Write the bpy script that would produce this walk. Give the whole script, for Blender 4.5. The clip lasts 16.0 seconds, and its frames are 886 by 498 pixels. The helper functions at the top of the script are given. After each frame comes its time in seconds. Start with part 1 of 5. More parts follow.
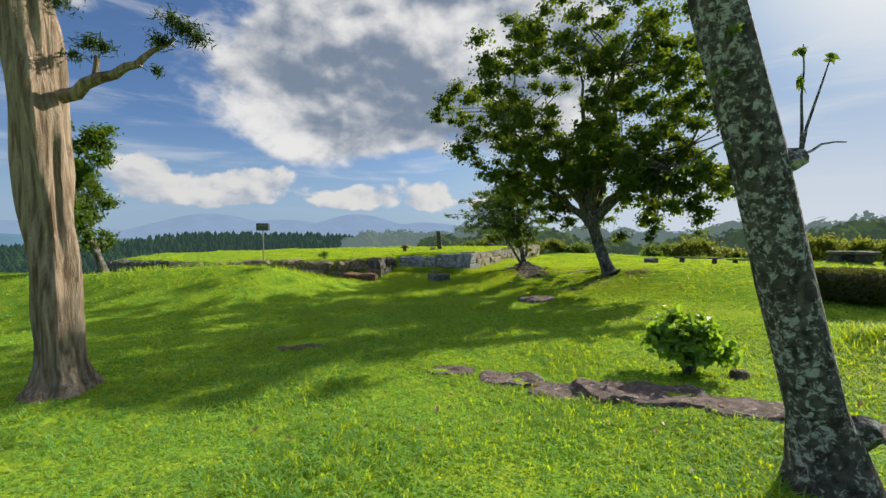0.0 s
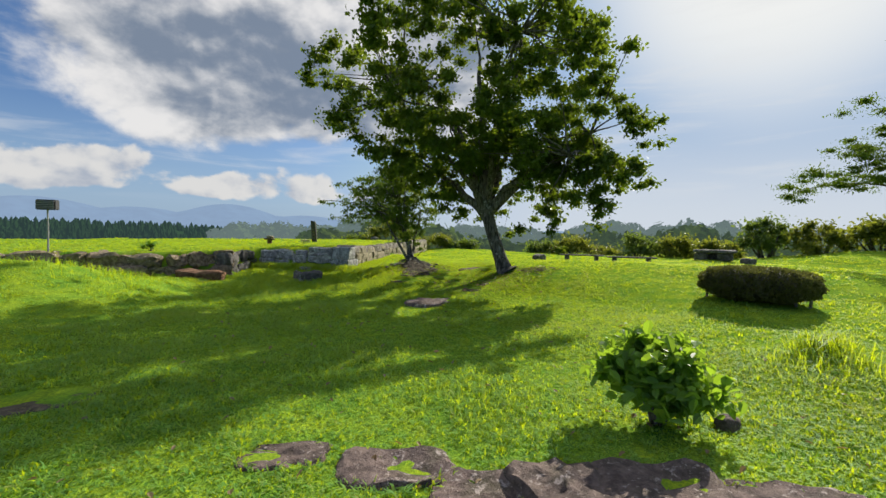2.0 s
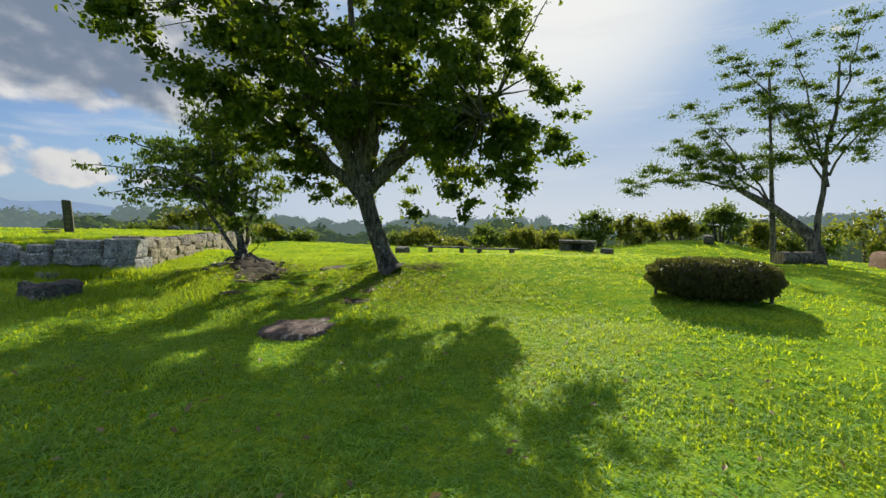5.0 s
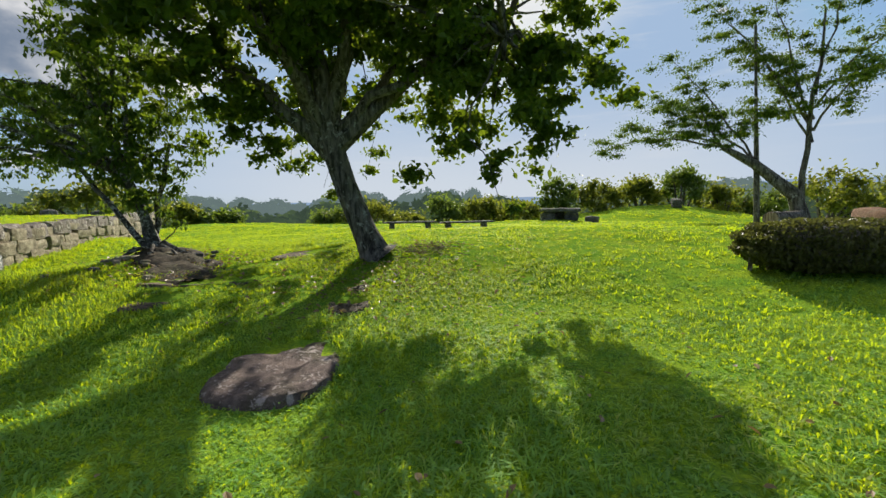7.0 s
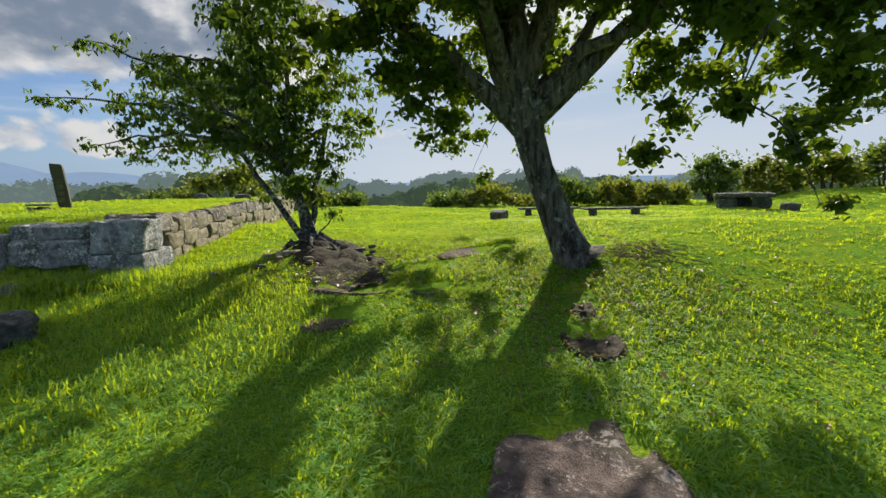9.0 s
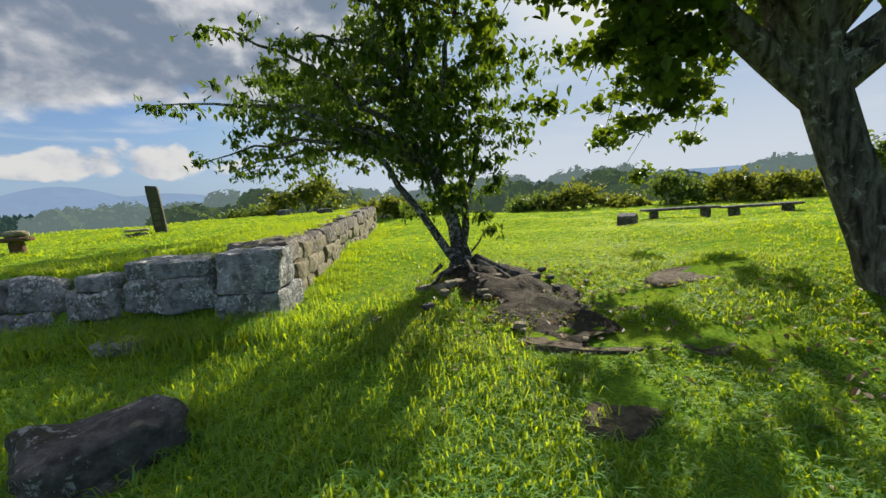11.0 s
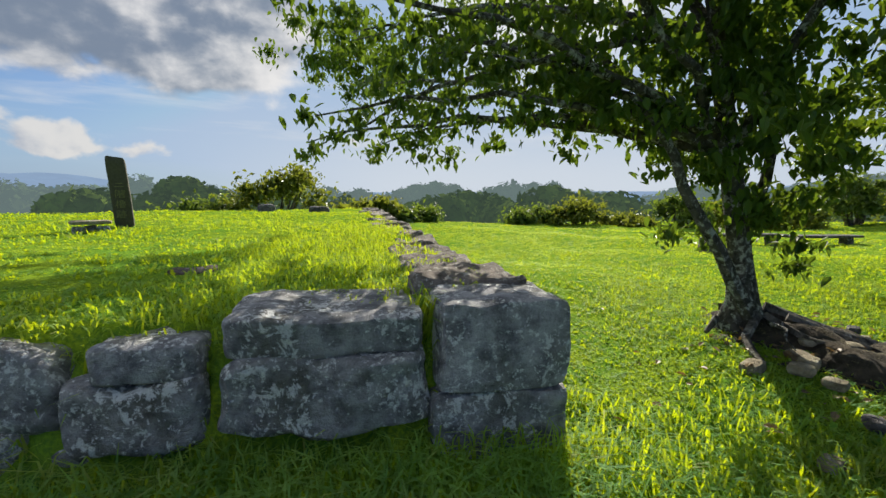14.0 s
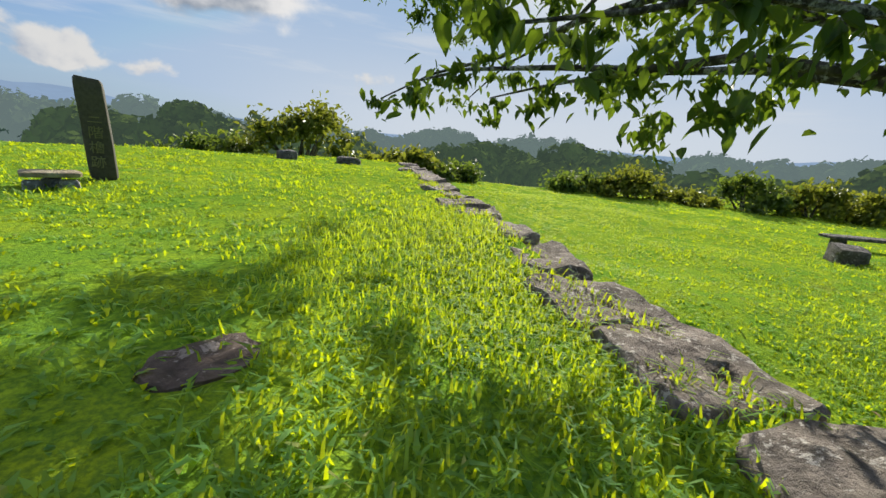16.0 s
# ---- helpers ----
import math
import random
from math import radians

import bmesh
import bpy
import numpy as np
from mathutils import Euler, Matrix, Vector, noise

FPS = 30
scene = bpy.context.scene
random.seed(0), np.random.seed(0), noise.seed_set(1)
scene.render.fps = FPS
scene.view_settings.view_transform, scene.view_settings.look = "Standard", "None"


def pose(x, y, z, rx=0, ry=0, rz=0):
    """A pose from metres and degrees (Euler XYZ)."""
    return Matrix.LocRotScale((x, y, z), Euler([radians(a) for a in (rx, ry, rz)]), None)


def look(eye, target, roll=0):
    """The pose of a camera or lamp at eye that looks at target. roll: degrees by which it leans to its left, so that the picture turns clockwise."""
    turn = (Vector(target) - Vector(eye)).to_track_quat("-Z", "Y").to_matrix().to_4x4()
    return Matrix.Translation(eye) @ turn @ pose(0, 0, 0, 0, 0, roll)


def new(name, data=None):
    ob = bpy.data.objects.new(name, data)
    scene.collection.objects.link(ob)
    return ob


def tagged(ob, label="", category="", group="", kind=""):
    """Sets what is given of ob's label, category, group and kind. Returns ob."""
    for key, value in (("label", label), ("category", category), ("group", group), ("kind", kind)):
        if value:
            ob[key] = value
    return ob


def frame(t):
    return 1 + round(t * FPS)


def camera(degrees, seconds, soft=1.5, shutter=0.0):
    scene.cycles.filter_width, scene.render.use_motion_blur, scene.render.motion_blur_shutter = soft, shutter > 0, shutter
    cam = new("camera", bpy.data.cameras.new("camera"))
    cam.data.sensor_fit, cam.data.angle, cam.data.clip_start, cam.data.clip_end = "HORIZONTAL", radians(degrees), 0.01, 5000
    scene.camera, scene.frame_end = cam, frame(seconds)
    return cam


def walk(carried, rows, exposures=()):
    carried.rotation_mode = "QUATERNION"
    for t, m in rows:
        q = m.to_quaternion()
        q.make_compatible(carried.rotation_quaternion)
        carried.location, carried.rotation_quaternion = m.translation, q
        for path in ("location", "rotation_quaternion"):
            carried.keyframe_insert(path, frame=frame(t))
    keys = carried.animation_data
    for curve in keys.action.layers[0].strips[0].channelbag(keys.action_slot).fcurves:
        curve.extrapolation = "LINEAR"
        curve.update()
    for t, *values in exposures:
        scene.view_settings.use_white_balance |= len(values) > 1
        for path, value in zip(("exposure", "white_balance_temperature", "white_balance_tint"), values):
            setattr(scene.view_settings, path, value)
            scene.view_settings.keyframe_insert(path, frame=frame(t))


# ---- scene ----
cam = camera(92.5, 16.0)
PATH = [
    (0, (0.259, -0.434, 1.451), (0.203, 1.565, 1.405), -0.5),
    (0.5, (0.431, 0.187, 1.415), (0.415, 2.186, 1.361), 0.0),
    (1, (0.49, 0.841, 1.332), (0.57, 2.838, 1.265), 0.3),
    (1.5, (0.573, 1.495, 1.31), (0.804, 3.481, 1.241), 0.3),
    (1.6, (0.595, 1.641, 1.318), (0.862, 3.621, 1.241), 0.6),
    (2, (0.585, 2.168, 1.288), (1.063, 4.109, 1.224), 0.8),
    (2.5, (0.602, 2.783, 1.239), (1.328, 4.644, 1.148), 0.8),
    (3, (0.603, 3.387, 1.227), (1.441, 5.197, 1.08), 0.0),
    (3.5, (0.523, 4.09, 1.226), (1.428, 5.864, 1.042), 0.1),
    (4, (0.524, 4.808, 1.151), (1.471, 6.559, 0.963), 0.8),
    (4.5, (0.486, 5.436, 1.124), (1.526, 7.139, 0.984), 1.6),
    (4.7, (0.497, 5.704, 1.132), (1.631, 7.349, 1.044), 1.7),
    (7, (1.158, 9.088, 0.997), (2.62, 10.438, 0.796), -1.0),
    (7.5, (1.33, 9.714, 0.995), (2.774, 11.089, 0.836), -2.0),
    (8, (1.37, 10.328, 0.977), (2.755, 11.76, 0.801), -2.6),
    (8.5, (1.337, 10.889, 1.028), (2.629, 12.4, 0.809), -2.2),
    (9, (1.044, 11.322, 1.164), (2.175, 12.947, 0.878), -1.1),
    (11.3, (0.142, 14.156, 1.273), (1.067, 15.914, 1.047), -3.4),
    (11.5, (-0.023, 14.439, 1.214), (0.906, 16.198, 1.014), -2.5),
    (12, (-0.302, 15.043, 1.243), (0.647, 16.791, 1.031), -2.1),
    (12.5, (-0.483, 15.692, 1.305), (0.5, 17.418, 1.073), -1.7),
    (13, (-0.746, 16.288, 1.318), (0.309, 17.968, 1.066), -1.4),
    (13.5, (-0.863, 16.911, 1.307), (0.283, 18.531, 1.056), -0.8),
    (14, (-0.974, 17.501, 1.325), (0.264, 19.054, 1.088), 0.3),
    (14.5, (-0.951, 18.198, 1.337), (0.373, 19.681, 1.115), 2.1),
    (15, (-0.83, 18.794, 1.446), (0.542, 20.232, 1.22), 3.7),
    (15.5, (-0.68, 19.348, 1.543), (0.673, 20.788, 1.231), 4.5),
    (16, (-0.615, 19.859, 1.594), (0.59, 21.382, 1.118), 5.2),
]
walk(cam, [(r[0], look(*r[1:])) for r in PATH], exposures=[(0.0, 0.52), (16.0, 0.52)])

# ---- sun, sky ----
SUN_AZ, SUN_EL = radians(52), radians(30)      # azimuth clockwise from +y
SUN_DIR = Vector((math.sin(SUN_AZ) * math.cos(SUN_EL), math.cos(SUN_AZ) * math.cos(SUN_EL), math.sin(SUN_EL)))
sun_data = bpy.data.lights.new("sun", "SUN")
sun_data.energy, sun_data.angle, sun_data.color = 5.0, radians(0.6), (1.0, 0.93, 0.80)
sun_ob = new("sun", sun_data)
sun_ob.matrix_world = look(SUN_DIR * 60, (0, 0, 0))


class Nodes:
    """A short way to write node trees: values or sockets go in, a socket comes out."""

    def __init__(self, tree):
        self.tree = tree

    def fill(self, n, out, ins):
        for k, v in ins.items():
            key = int(k[1:]) if k[0] == "i" and k[1:].isdigit() else k.replace("_", " ")
            if isinstance(v, bpy.types.NodeSocket):
                self.tree.links.new(v, n.inputs[key])
            else:
                n.inputs[key].default_value = v
        return n.outputs[out]

    def add(self, kind, out=0, **ins):
        return self.fill(self.tree.nodes.new(kind), out, ins)

    def math(self, op, a, b=0.0, c=0.0):
        n = self.tree.nodes.new("ShaderNodeMath")
        n.operation = op
        return self.fill(n, 0, {"i0": a, "i1": b, "i2": c})

    def vector(self, op, a, b, out=0):
        n = self.tree.nodes.new("ShaderNodeVectorMath")
        n.operation = op
        return self.fill(n, out, {"i0": a, "i1": b})

    def ramp(self, fac, lo, hi, a=0.0, b=1.0):
        n = self.tree.nodes.new("ShaderNodeMapRange")
        n.interpolation_type = "SMOOTHSTEP"
        return self.fill(n, 0, {"i0": fac, "i1": lo, "i2": hi, "i3": a, "i4": b})

    def mix(self, fac, a, b, blend="MIX"):
        n = self.tree.nodes.new("ShaderNodeMix")
        n.data_type, n.blend_type = "RGBA", blend
        return self.fill(n, 2, {"i0": fac, "i6": a, "i7": b})

    def noise(self, vec, scale, detail=4.0, rough=0.55, distort=0.0):
        return self.add("ShaderNodeTexNoise", Vector=vec, Scale=scale, Detail=detail, Roughness=rough, Distortion=distort)


def sky_world():
    world = bpy.data.worlds.new("sky")
    world.use_nodes = True
    scene.world = world
    tree = world.node_tree
    tree.nodes.clear()
    g = Nodes(tree)
    air = tree.nodes.new("ShaderNodeTexSky")
    air.sky_type, air.sun_disc, air.sun_elevation, air.sun_rotation = "NISHITA", False, SUN_EL, SUN_AZ
    air.air_density, air.dust_density, air.ozone_density = 1.0, 1.6, 1.5
    sky = air.outputs[0]
    way = g.add("ShaderNodeTexCoord", out=0)
    sep = tree.nodes.new("ShaderNodeSeparateXYZ")
    tree.links.new(way, sep.inputs[0])
    x, y, z = sep.outputs
    az = g.math("ARCTAN2", x, y)                       # clockwise from +y
    el = g.math("ARCSINE", z)
    flat = g.add("ShaderNodeCombineXYZ", i0=g.math("MULTIPLY", az, 1.0), i1=g.math("MULTIPLY", el, 1.45), i2=0.0)
    sunward = g.vector("ADD", flat, (0.035, 0.075, 0.0))
    puffs, puffs_up = g.noise(flat, 2.9, 9.0, 0.5, 0.15), g.noise(sunward, 2.9, 9.0, 0.5, 0.15)
    billow, billow_up = g.noise(flat, 12.0, 8.0, 0.55, 0.2), g.noise(g.vector("ADD", flat, (0.012, 0.03, 0.0)), 12.0, 8.0, 0.55, 0.2)

    def blob(a0, e0, ra, re):
        """1 in the middle of an ellipse of sky, 0 on its rim."""
        u = g.math("DIVIDE", g.math("SUBTRACT", az, radians(a0)), radians(ra))
        v = g.math("DIVIDE", g.math("SUBTRACT", el, radians(e0)), radians(re))
        return g.math("SUBTRACT", 1.0, g.math("SQRT", g.math("ADD", g.math("MULTIPLY", u, u), g.math("MULTIPLY", v, v))))

    def most(masks):
        m = masks[0]
        for k in masks[1:]:
            m = g.math("MAXIMUM", m, k)
        return m

    def off(n, k):
        return g.math("MULTIPLY", g.math("SUBTRACT", n, 0.5), k)

    heap = most([blob(-12, 20, 24, 11.5), blob(11, 20.5, 19, 10.5), blob(-4, 32, 30, 13), blob(-48, 36, 28, 13), blob(-72, 24, 26, 13), blob(9, 18, 17, 8)])
    m1 = g.math("ADD", g.math("ADD", g.math("MULTIPLY", heap, 1.25), off(puffs, 1.5)), off(billow, 0.42))
    c1 = g.ramp(m1, 0.13, 0.34)
    lift1 = g.math("ADD", off(puffs, 4.6), g.math("ADD", off(puffs_up, -4.6), g.math("ADD", off(billow, 1.5), off(billow_up, -1.5))))
    thick = g.ramp(m1, 0.2, 0.95)
    glow1 = g.math("ADD", g.math("SUBTRACT", g.ramp(el, radians(15), radians(27), 0.36, 0.66), g.math("MULTIPLY", thick, 0.55)), lift1)
    heap_col = g.mix(g.ramp(glow1, -0.3, 1.0), (0.27, 0.335, 0.44, 1), (1.12, 1.10, 1.08, 1))
    # small cumulus low over the mountains, flat below and heaped above
    band = g.math("MULTIPLY", g.ramp(el, radians(3.0), radians(5.0)), g.ramp(el, radians(12.5), radians(5.5)))
    span = g.math("MULTIPLY", g.ramp(az, radians(14), radians(-4)), band)
    heads = g.noise(g.add("ShaderNodeCombineXYZ", i0=az, i1=g.math("MULTIPLY", el, 1.25), i2=7.3), 7.5, 9.0, 0.5, 0.15)
    heads_up = g.noise(g.add("ShaderNodeCombineXYZ", i0=g.math("ADD", az, 0.012), i1=g.math("ADD", g.math("MULTIPLY", el, 1.25), 0.02), i2=7.3), 7.5, 9.0, 0.5, 0.15)
    tower = most([blob(-37, 9, 3.2, 5), blob(-29, 7, 5, 3.6), blob(-13, 5.6, 6, 3)])
    m2 = g.math("ADD", g.math("ADD", off(heads, 5.2), g.math("MULTIPLY", g.math("SUBTRACT", span, 0.78), 1.3)), g.math("MULTIPLY", g.math("MAXIMUM", tower, 0.0), 0.9))
    c2 = g.ramp(m2, 0.0, 0.4)
    glow2 = g.math("ADD", 0.7, g.math("ADD", off(heads, 4.0), off(heads_up, -4.0)))
    low_col = g.mix(g.ramp(glow2, 0.1, 1.0), (0.52, 0.58, 0.70, 1), (1.0, 0.98, 0.95, 1))
    streak = g.noise(g.add("ShaderNodeCombineXYZ", i0=g.math("MULTIPLY", az, 2.0), i1=g.math("MULTIPLY", el, 16.0), i2=3.0), 1.6, 6.0, 0.6, 0.4)
    c3 = g.math("MULTIPLY", g.ramp(streak, 0.5, 0.75), g.ramp(el, radians(2), radians(9)))
    # unseen bright cloud high overhead, added to lift the light in the shade
    overhead_fill = g.math("MULTIPLY", g.ramp(el, radians(40), radians(62)), g.ramp(g.noise(way, 2.0, 6.0), 0.25, 0.5))
    base = g.mix(1.0, g.mix(1.0, sky, (0.088, 0.115, 0.155, 1), "MULTIPLY"), (0.50, 0.68, 0.95, 1), "DARKEN")
    # milky air low down and toward the sun
    toward = g.vector("DOT_PRODUCT", way, tuple(SUN_DIR), out=1)
    low_air = g.ramp(el, radians(15), radians(0), 0.0, 0.72)
    sunny_side = g.ramp(g.math("ABSOLUTE", g.math("SUBTRACT", az, SUN_AZ)), radians(62), radians(14))
    col = g.mix(low_air, base, (0.50, 0.68, 0.93, 1))
    col = g.mix(g.math("MULTIPLY", sunny_side, g.ramp(el, radians(17), radians(1), 0.0, 0.7)), col, (0.98, 1.02, 1.06, 1))
    col = g.mix(g.ramp(toward, 0.935, 1.0, 0.0, 0.95), col, (1.22, 1.22, 1.18, 1))
    col = g.mix(g.math("MULTIPLY", c3, 0.4), col, (1.0, 1.02, 1.04, 1))
    col = g.mix(g.math("MULTIPLY", overhead_fill, 0.9), col, (1.02, 1.06, 1.12, 1))
    col = g.mix(g.math("MULTIPLY", c2, 0.92), col, low_col)
    col = g.mix(g.math("MULTIPLY", c1, 0.95), col, heap_col)
    back = g.add("ShaderNodeBackground", Color=col, Strength=0.52)
    out = tree.nodes.new("ShaderNodeOutputWorld")
    tree.links.new(back, out.inputs[0])


sky_world()

# ---- materials ----


def material(name, build, **kw):
    mat = bpy.data.materials.new(name)
    mat.use_nodes = True
    tree = mat.node_tree
    tree.nodes.clear()
    g = Nodes(tree)
    surface = build(g, **kw)
    out = tree.nodes.new("ShaderNodeOutputMaterial")
    tree.links.new(surface, out.inputs[0])
    return mat


def bumped(g, height, strength, distance):
    return g.add("ShaderNodeBump", Height=height, Strength=strength, Distance=distance)


def leafy(g, dark, light, through_col, share=0.45, rough=0.5):
    """Thin leaves: each one a little different, lit from the front and glowing through when lit from behind."""
    rnd = g.add("ShaderNodeNewGeometry", out=8)
    obj = g.add("ShaderNodeTexCoord", out=3)
    patch = g.noise(obj, 0.7, 3.0)
    fac = g.math("ADD", g.math("MULTIPLY", rnd, 0.7), g.math("MULTIPLY", patch, 0.4))
    col = g.mix(fac, dark, light)
    tcol = g.mix(fac, through_col, tuple(min(1, c * 1.25) for c in through_col[:3]) + (1,))
    front = g.add("ShaderNodeBsdfPrincipled", Base_Color=col, Roughness=rough, Specular_IOR_Level=0.35)
    back = g.add("ShaderNodeBsdfTranslucent", Color=tcol)
    return g.add("ShaderNodeMixShader", i0=share, i1=front, i2=back)


def grass_look(g):
    """Grass blades: green, paler at random and from tuft to tuft, with strawy patches."""
    rnd = g.add("ShaderNodeNewGeometry", out=8)
    pos = g.add("ShaderNodeNewGeometry", out=0)
    patch, worn, tuft = g.noise(pos, 0.9, 4.0), g.noise(pos, 0.33, 4.0, 0.6), g.noise(pos, 6.5, 2.0)
    fac = g.math("ADD", g.math("MULTIPLY", rnd, 0.6), g.math("ADD", g.math("MULTIPLY", patch, 0.7), g.math("MULTIPLY", tuft, 0.9)))
    fac = g.math("SUBTRACT", fac, 0.65)
    dry = g.math("MAXIMUM", g.math("MULTIPLY", g.ramp(worn, 0.54, 0.68), g.ramp(rnd, 0.25, 0.8)), g.ramp(rnd, 0.965, 0.975))
    col = g.mix(fac, (0.035, 0.15, 0.06, 1), (0.27, 0.52, 0.15, 1))
    col = g.mix(g.math("MULTIPLY", dry, 0.75), col, (0.42, 0.38, 0.16, 1))
    tcol = g.mix(fac, (0.56, 0.66, 0.004, 1), (0.74, 0.82, 0.006, 1))
    front = g.add("ShaderNodeBsdfPrincipled", Base_Color=col, Roughness=0.6, Specular_IOR_Level=0.12)
    back = g.add("ShaderNodeBsdfTranslucent", Color=tcol)
    return g.add("ShaderNodeMixShader", i0=0.55, i1=front, i2=back)


def ground_look(g):
    pos = g.add("ShaderNodeNewGeometry", out=0)
    big, mid, fine = g.noise(pos, 0.35, 4), g.noise(pos, 2.2, 5), g.noise(pos, 38.0, 5, 0.7)
    green = g.mix(g.ramp(mid, 0.35, 0.65), (0.20, 0.35, 0.030, 1), (0.35, 0.46, 0.027, 1))
    dry = g.mix(fine, (0.15, 0.13, 0.05, 1), (0.33, 0.29, 0.12, 1))
    col = g.mix(g.math("MULTIPLY", g.ramp(big, 0.55, 0.78), g.ramp(mid, 0.45, 0.65)), green, dry)
    col = g.mix(g.ramp(fine, 0.35, 0.65, 0.0, 0.7), col, (0.05, 0.14, 0.03, 1))
    return g.add("ShaderNodeBsdfPrincipled", Base_Color=col, Roughness=1.0, Specular_IOR_Level=0.0, Normal=bumped(g, fine, 0.8, 0.03))


def stone_look(g, dark, light, lichen, lichen_share=0.5, stain=(0.06, 0.06, 0.03, 1), scale=1.0):
    pos = g.add("ShaderNodeTexCoord", out=3)
    rnd = g.add("ShaderNodeObjectInfo", out=5)
    pos = g.vector("ADD", pos, g.add("ShaderNodeCombineXYZ", i0=g.math("MULTIPLY", rnd, 31.0), i1=0.0, i2=0.0))
    big, mid, fine = g.noise(pos, 2.2 * scale, 4), g.noise(pos, 9.0 * scale, 6, 0.65), g.noise(pos, 70.0 * scale, 4, 0.7)
    col = g.mix(g.ramp(mid, 0.3, 0.7), dark, light)
    col = g.mix(g.math("MULTIPLY", rnd, 0.25), col, stain)
    col = g.mix(g.math("MULTIPLY", g.ramp(big, 0.5, 0.68), 0.6), col, stain)
    spots = g.math("ADD", g.math("MULTIPLY", g.noise(pos, 30.0 * scale, 8, 0.68, 0.3), 0.72), g.math("MULTIPLY", g.noise(pos, 4.0 * scale, 3), 0.28))
    col = g.mix(g.math("MULTIPLY", g.ramp(spots, 0.62 - 0.1 * lichen_share, 0.68 - 0.1 * lichen_share), g.ramp(fine, 0.2, 0.6, 0.5, 1.0)), col, lichen)
    crust = g.math("ADD", g.math("MULTIPLY", g.noise(pos, 11.0 * scale, 8, 0.7, 0.6), 0.7), g.math("MULTIPLY", big, 0.3))
    col = g.mix(g.math("MULTIPLY", g.ramp(crust, 0.60 - 0.06 * lichen_share, 0.64 - 0.06 * lichen_share), 0.85), col, lichen)
    col = g.mix(g.ramp(fine, 0.2, 0.5, 0.45, 0.0), col, (0.02, 0.02, 0.02, 1))
    strata = g.noise(g.add("ShaderNodeMapping", Vector=pos, Scale=(1, 1, 3.5)), 4.0 * scale, 5, 0.6)
    h = g.math("ADD", g.math("ADD", g.math("MULTIPLY", mid, 0.7), g.math("MULTIPLY", fine, 0.35)), g.math("MULTIPLY", strata, 0.6))
    return g.add("ShaderNodeBsdfPrincipled", Base_Color=col, Roughness=0.92, Specular_IOR_Level=0.2, Normal=bumped(g, h, 1.0, 0.045))


def bark_look(g, dark, light, patch, patch_lo=0.55, stretch=0.25, scale=14.0, distance=0.02, blot_scale=11.0):
    pos = g.add("ShaderNodeTexCoord", out=3)
    long = g.add("ShaderNodeMapping", Vector=pos, Scale=(1, 1, stretch))
    grain, fine = g.noise(long, scale, 6, 0.6, 0.4), g.noise(pos, 60.0, 4, 0.7)
    blot = g.math("ADD", g.math("MULTIPLY", g.noise(pos, blot_scale, 8, 0.68, 0.5), 0.8), g.math("MULTIPLY", g.noise(pos, 3.0, 2), 0.2))
    col = g.mix(g.ramp(grain, 0.3, 0.7), dark, light)
    col = g.mix(g.math("MULTIPLY", g.ramp(blot, patch_lo, patch_lo + 0.09), g.ramp(fine, 0.2, 0.6, 0.55, 1.0)), col, patch)
    col = g.mix(g.ramp(fine, 0.25, 0.55, 0.4, 0.0), col, dark)
    h = g.math("ADD", grain, g.math("MULTIPLY", fine, 0.3))
    return g.add("ShaderNodeBsdfPrincipled", Base_Color=col, Roughness=0.9, Specular_IOR_Level=0.15, Normal=bumped(g, h, 1.0, distance))


def haze_glow_look(g, col, glow, share, scale=0.012):
    """Far land: part own colour, part emission that paints in the haze of much air."""
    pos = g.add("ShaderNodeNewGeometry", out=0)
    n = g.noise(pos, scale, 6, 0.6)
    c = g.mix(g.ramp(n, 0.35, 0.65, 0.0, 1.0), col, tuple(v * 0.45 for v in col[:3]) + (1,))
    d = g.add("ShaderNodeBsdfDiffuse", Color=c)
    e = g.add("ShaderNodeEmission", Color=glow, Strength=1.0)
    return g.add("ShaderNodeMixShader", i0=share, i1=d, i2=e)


def plain_look(g, col, rough=0.7, metal=0.0):
    pos = g.add("ShaderNodeTexCoord", out=3)
    n = g.noise(pos, 25.0, 5, 0.65)
    c = g.mix(g.ramp(n, 0.3, 0.75), col, tuple(v * 0.6 for v in col[:3]) + (1,))
    return g.add("ShaderNodeBsdfPrincipled", Base_Color=c, Roughness=rough, Metallic=metal, Normal=bumped(g, n, 0.4, 0.01))


M_GROUND = material("meadow_soil", ground_look)
M_GRASS = material("grass_blades", grass_look)
M_STONE = material("grey_wall_stone", stone_look, dark=(0.14, 0.14, 0.15, 1), light=(0.50, 0.495, 0.50, 1), lichen=(0.75, 0.76, 0.74, 1), lichen_share=0.85)
M_TAN = material("tan_wall_stone", stone_look, dark=(0.12, 0.088, 0.06, 1), light=(0.40, 0.31, 0.22, 1), lichen=(0.50, 0.45, 0.36, 1), lichen_share=0.3)
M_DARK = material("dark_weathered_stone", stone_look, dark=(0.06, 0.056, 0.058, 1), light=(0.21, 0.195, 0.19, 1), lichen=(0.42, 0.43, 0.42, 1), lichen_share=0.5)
M_FACE = material("pale_wall_stone", stone_look, dark=(0.22, 0.18, 0.12, 1), light=(0.50, 0.44, 0.31, 1), lichen=(0.58, 0.54, 0.42, 1), lichen_share=0.3)
M_PAVE = material("brown_flat_stone", stone_look, dark=(0.08, 0.058, 0.055, 1), light=(0.25, 0.185, 0.165, 1), lichen=(0.42, 0.36, 0.33, 1), lichen_share=0.6)
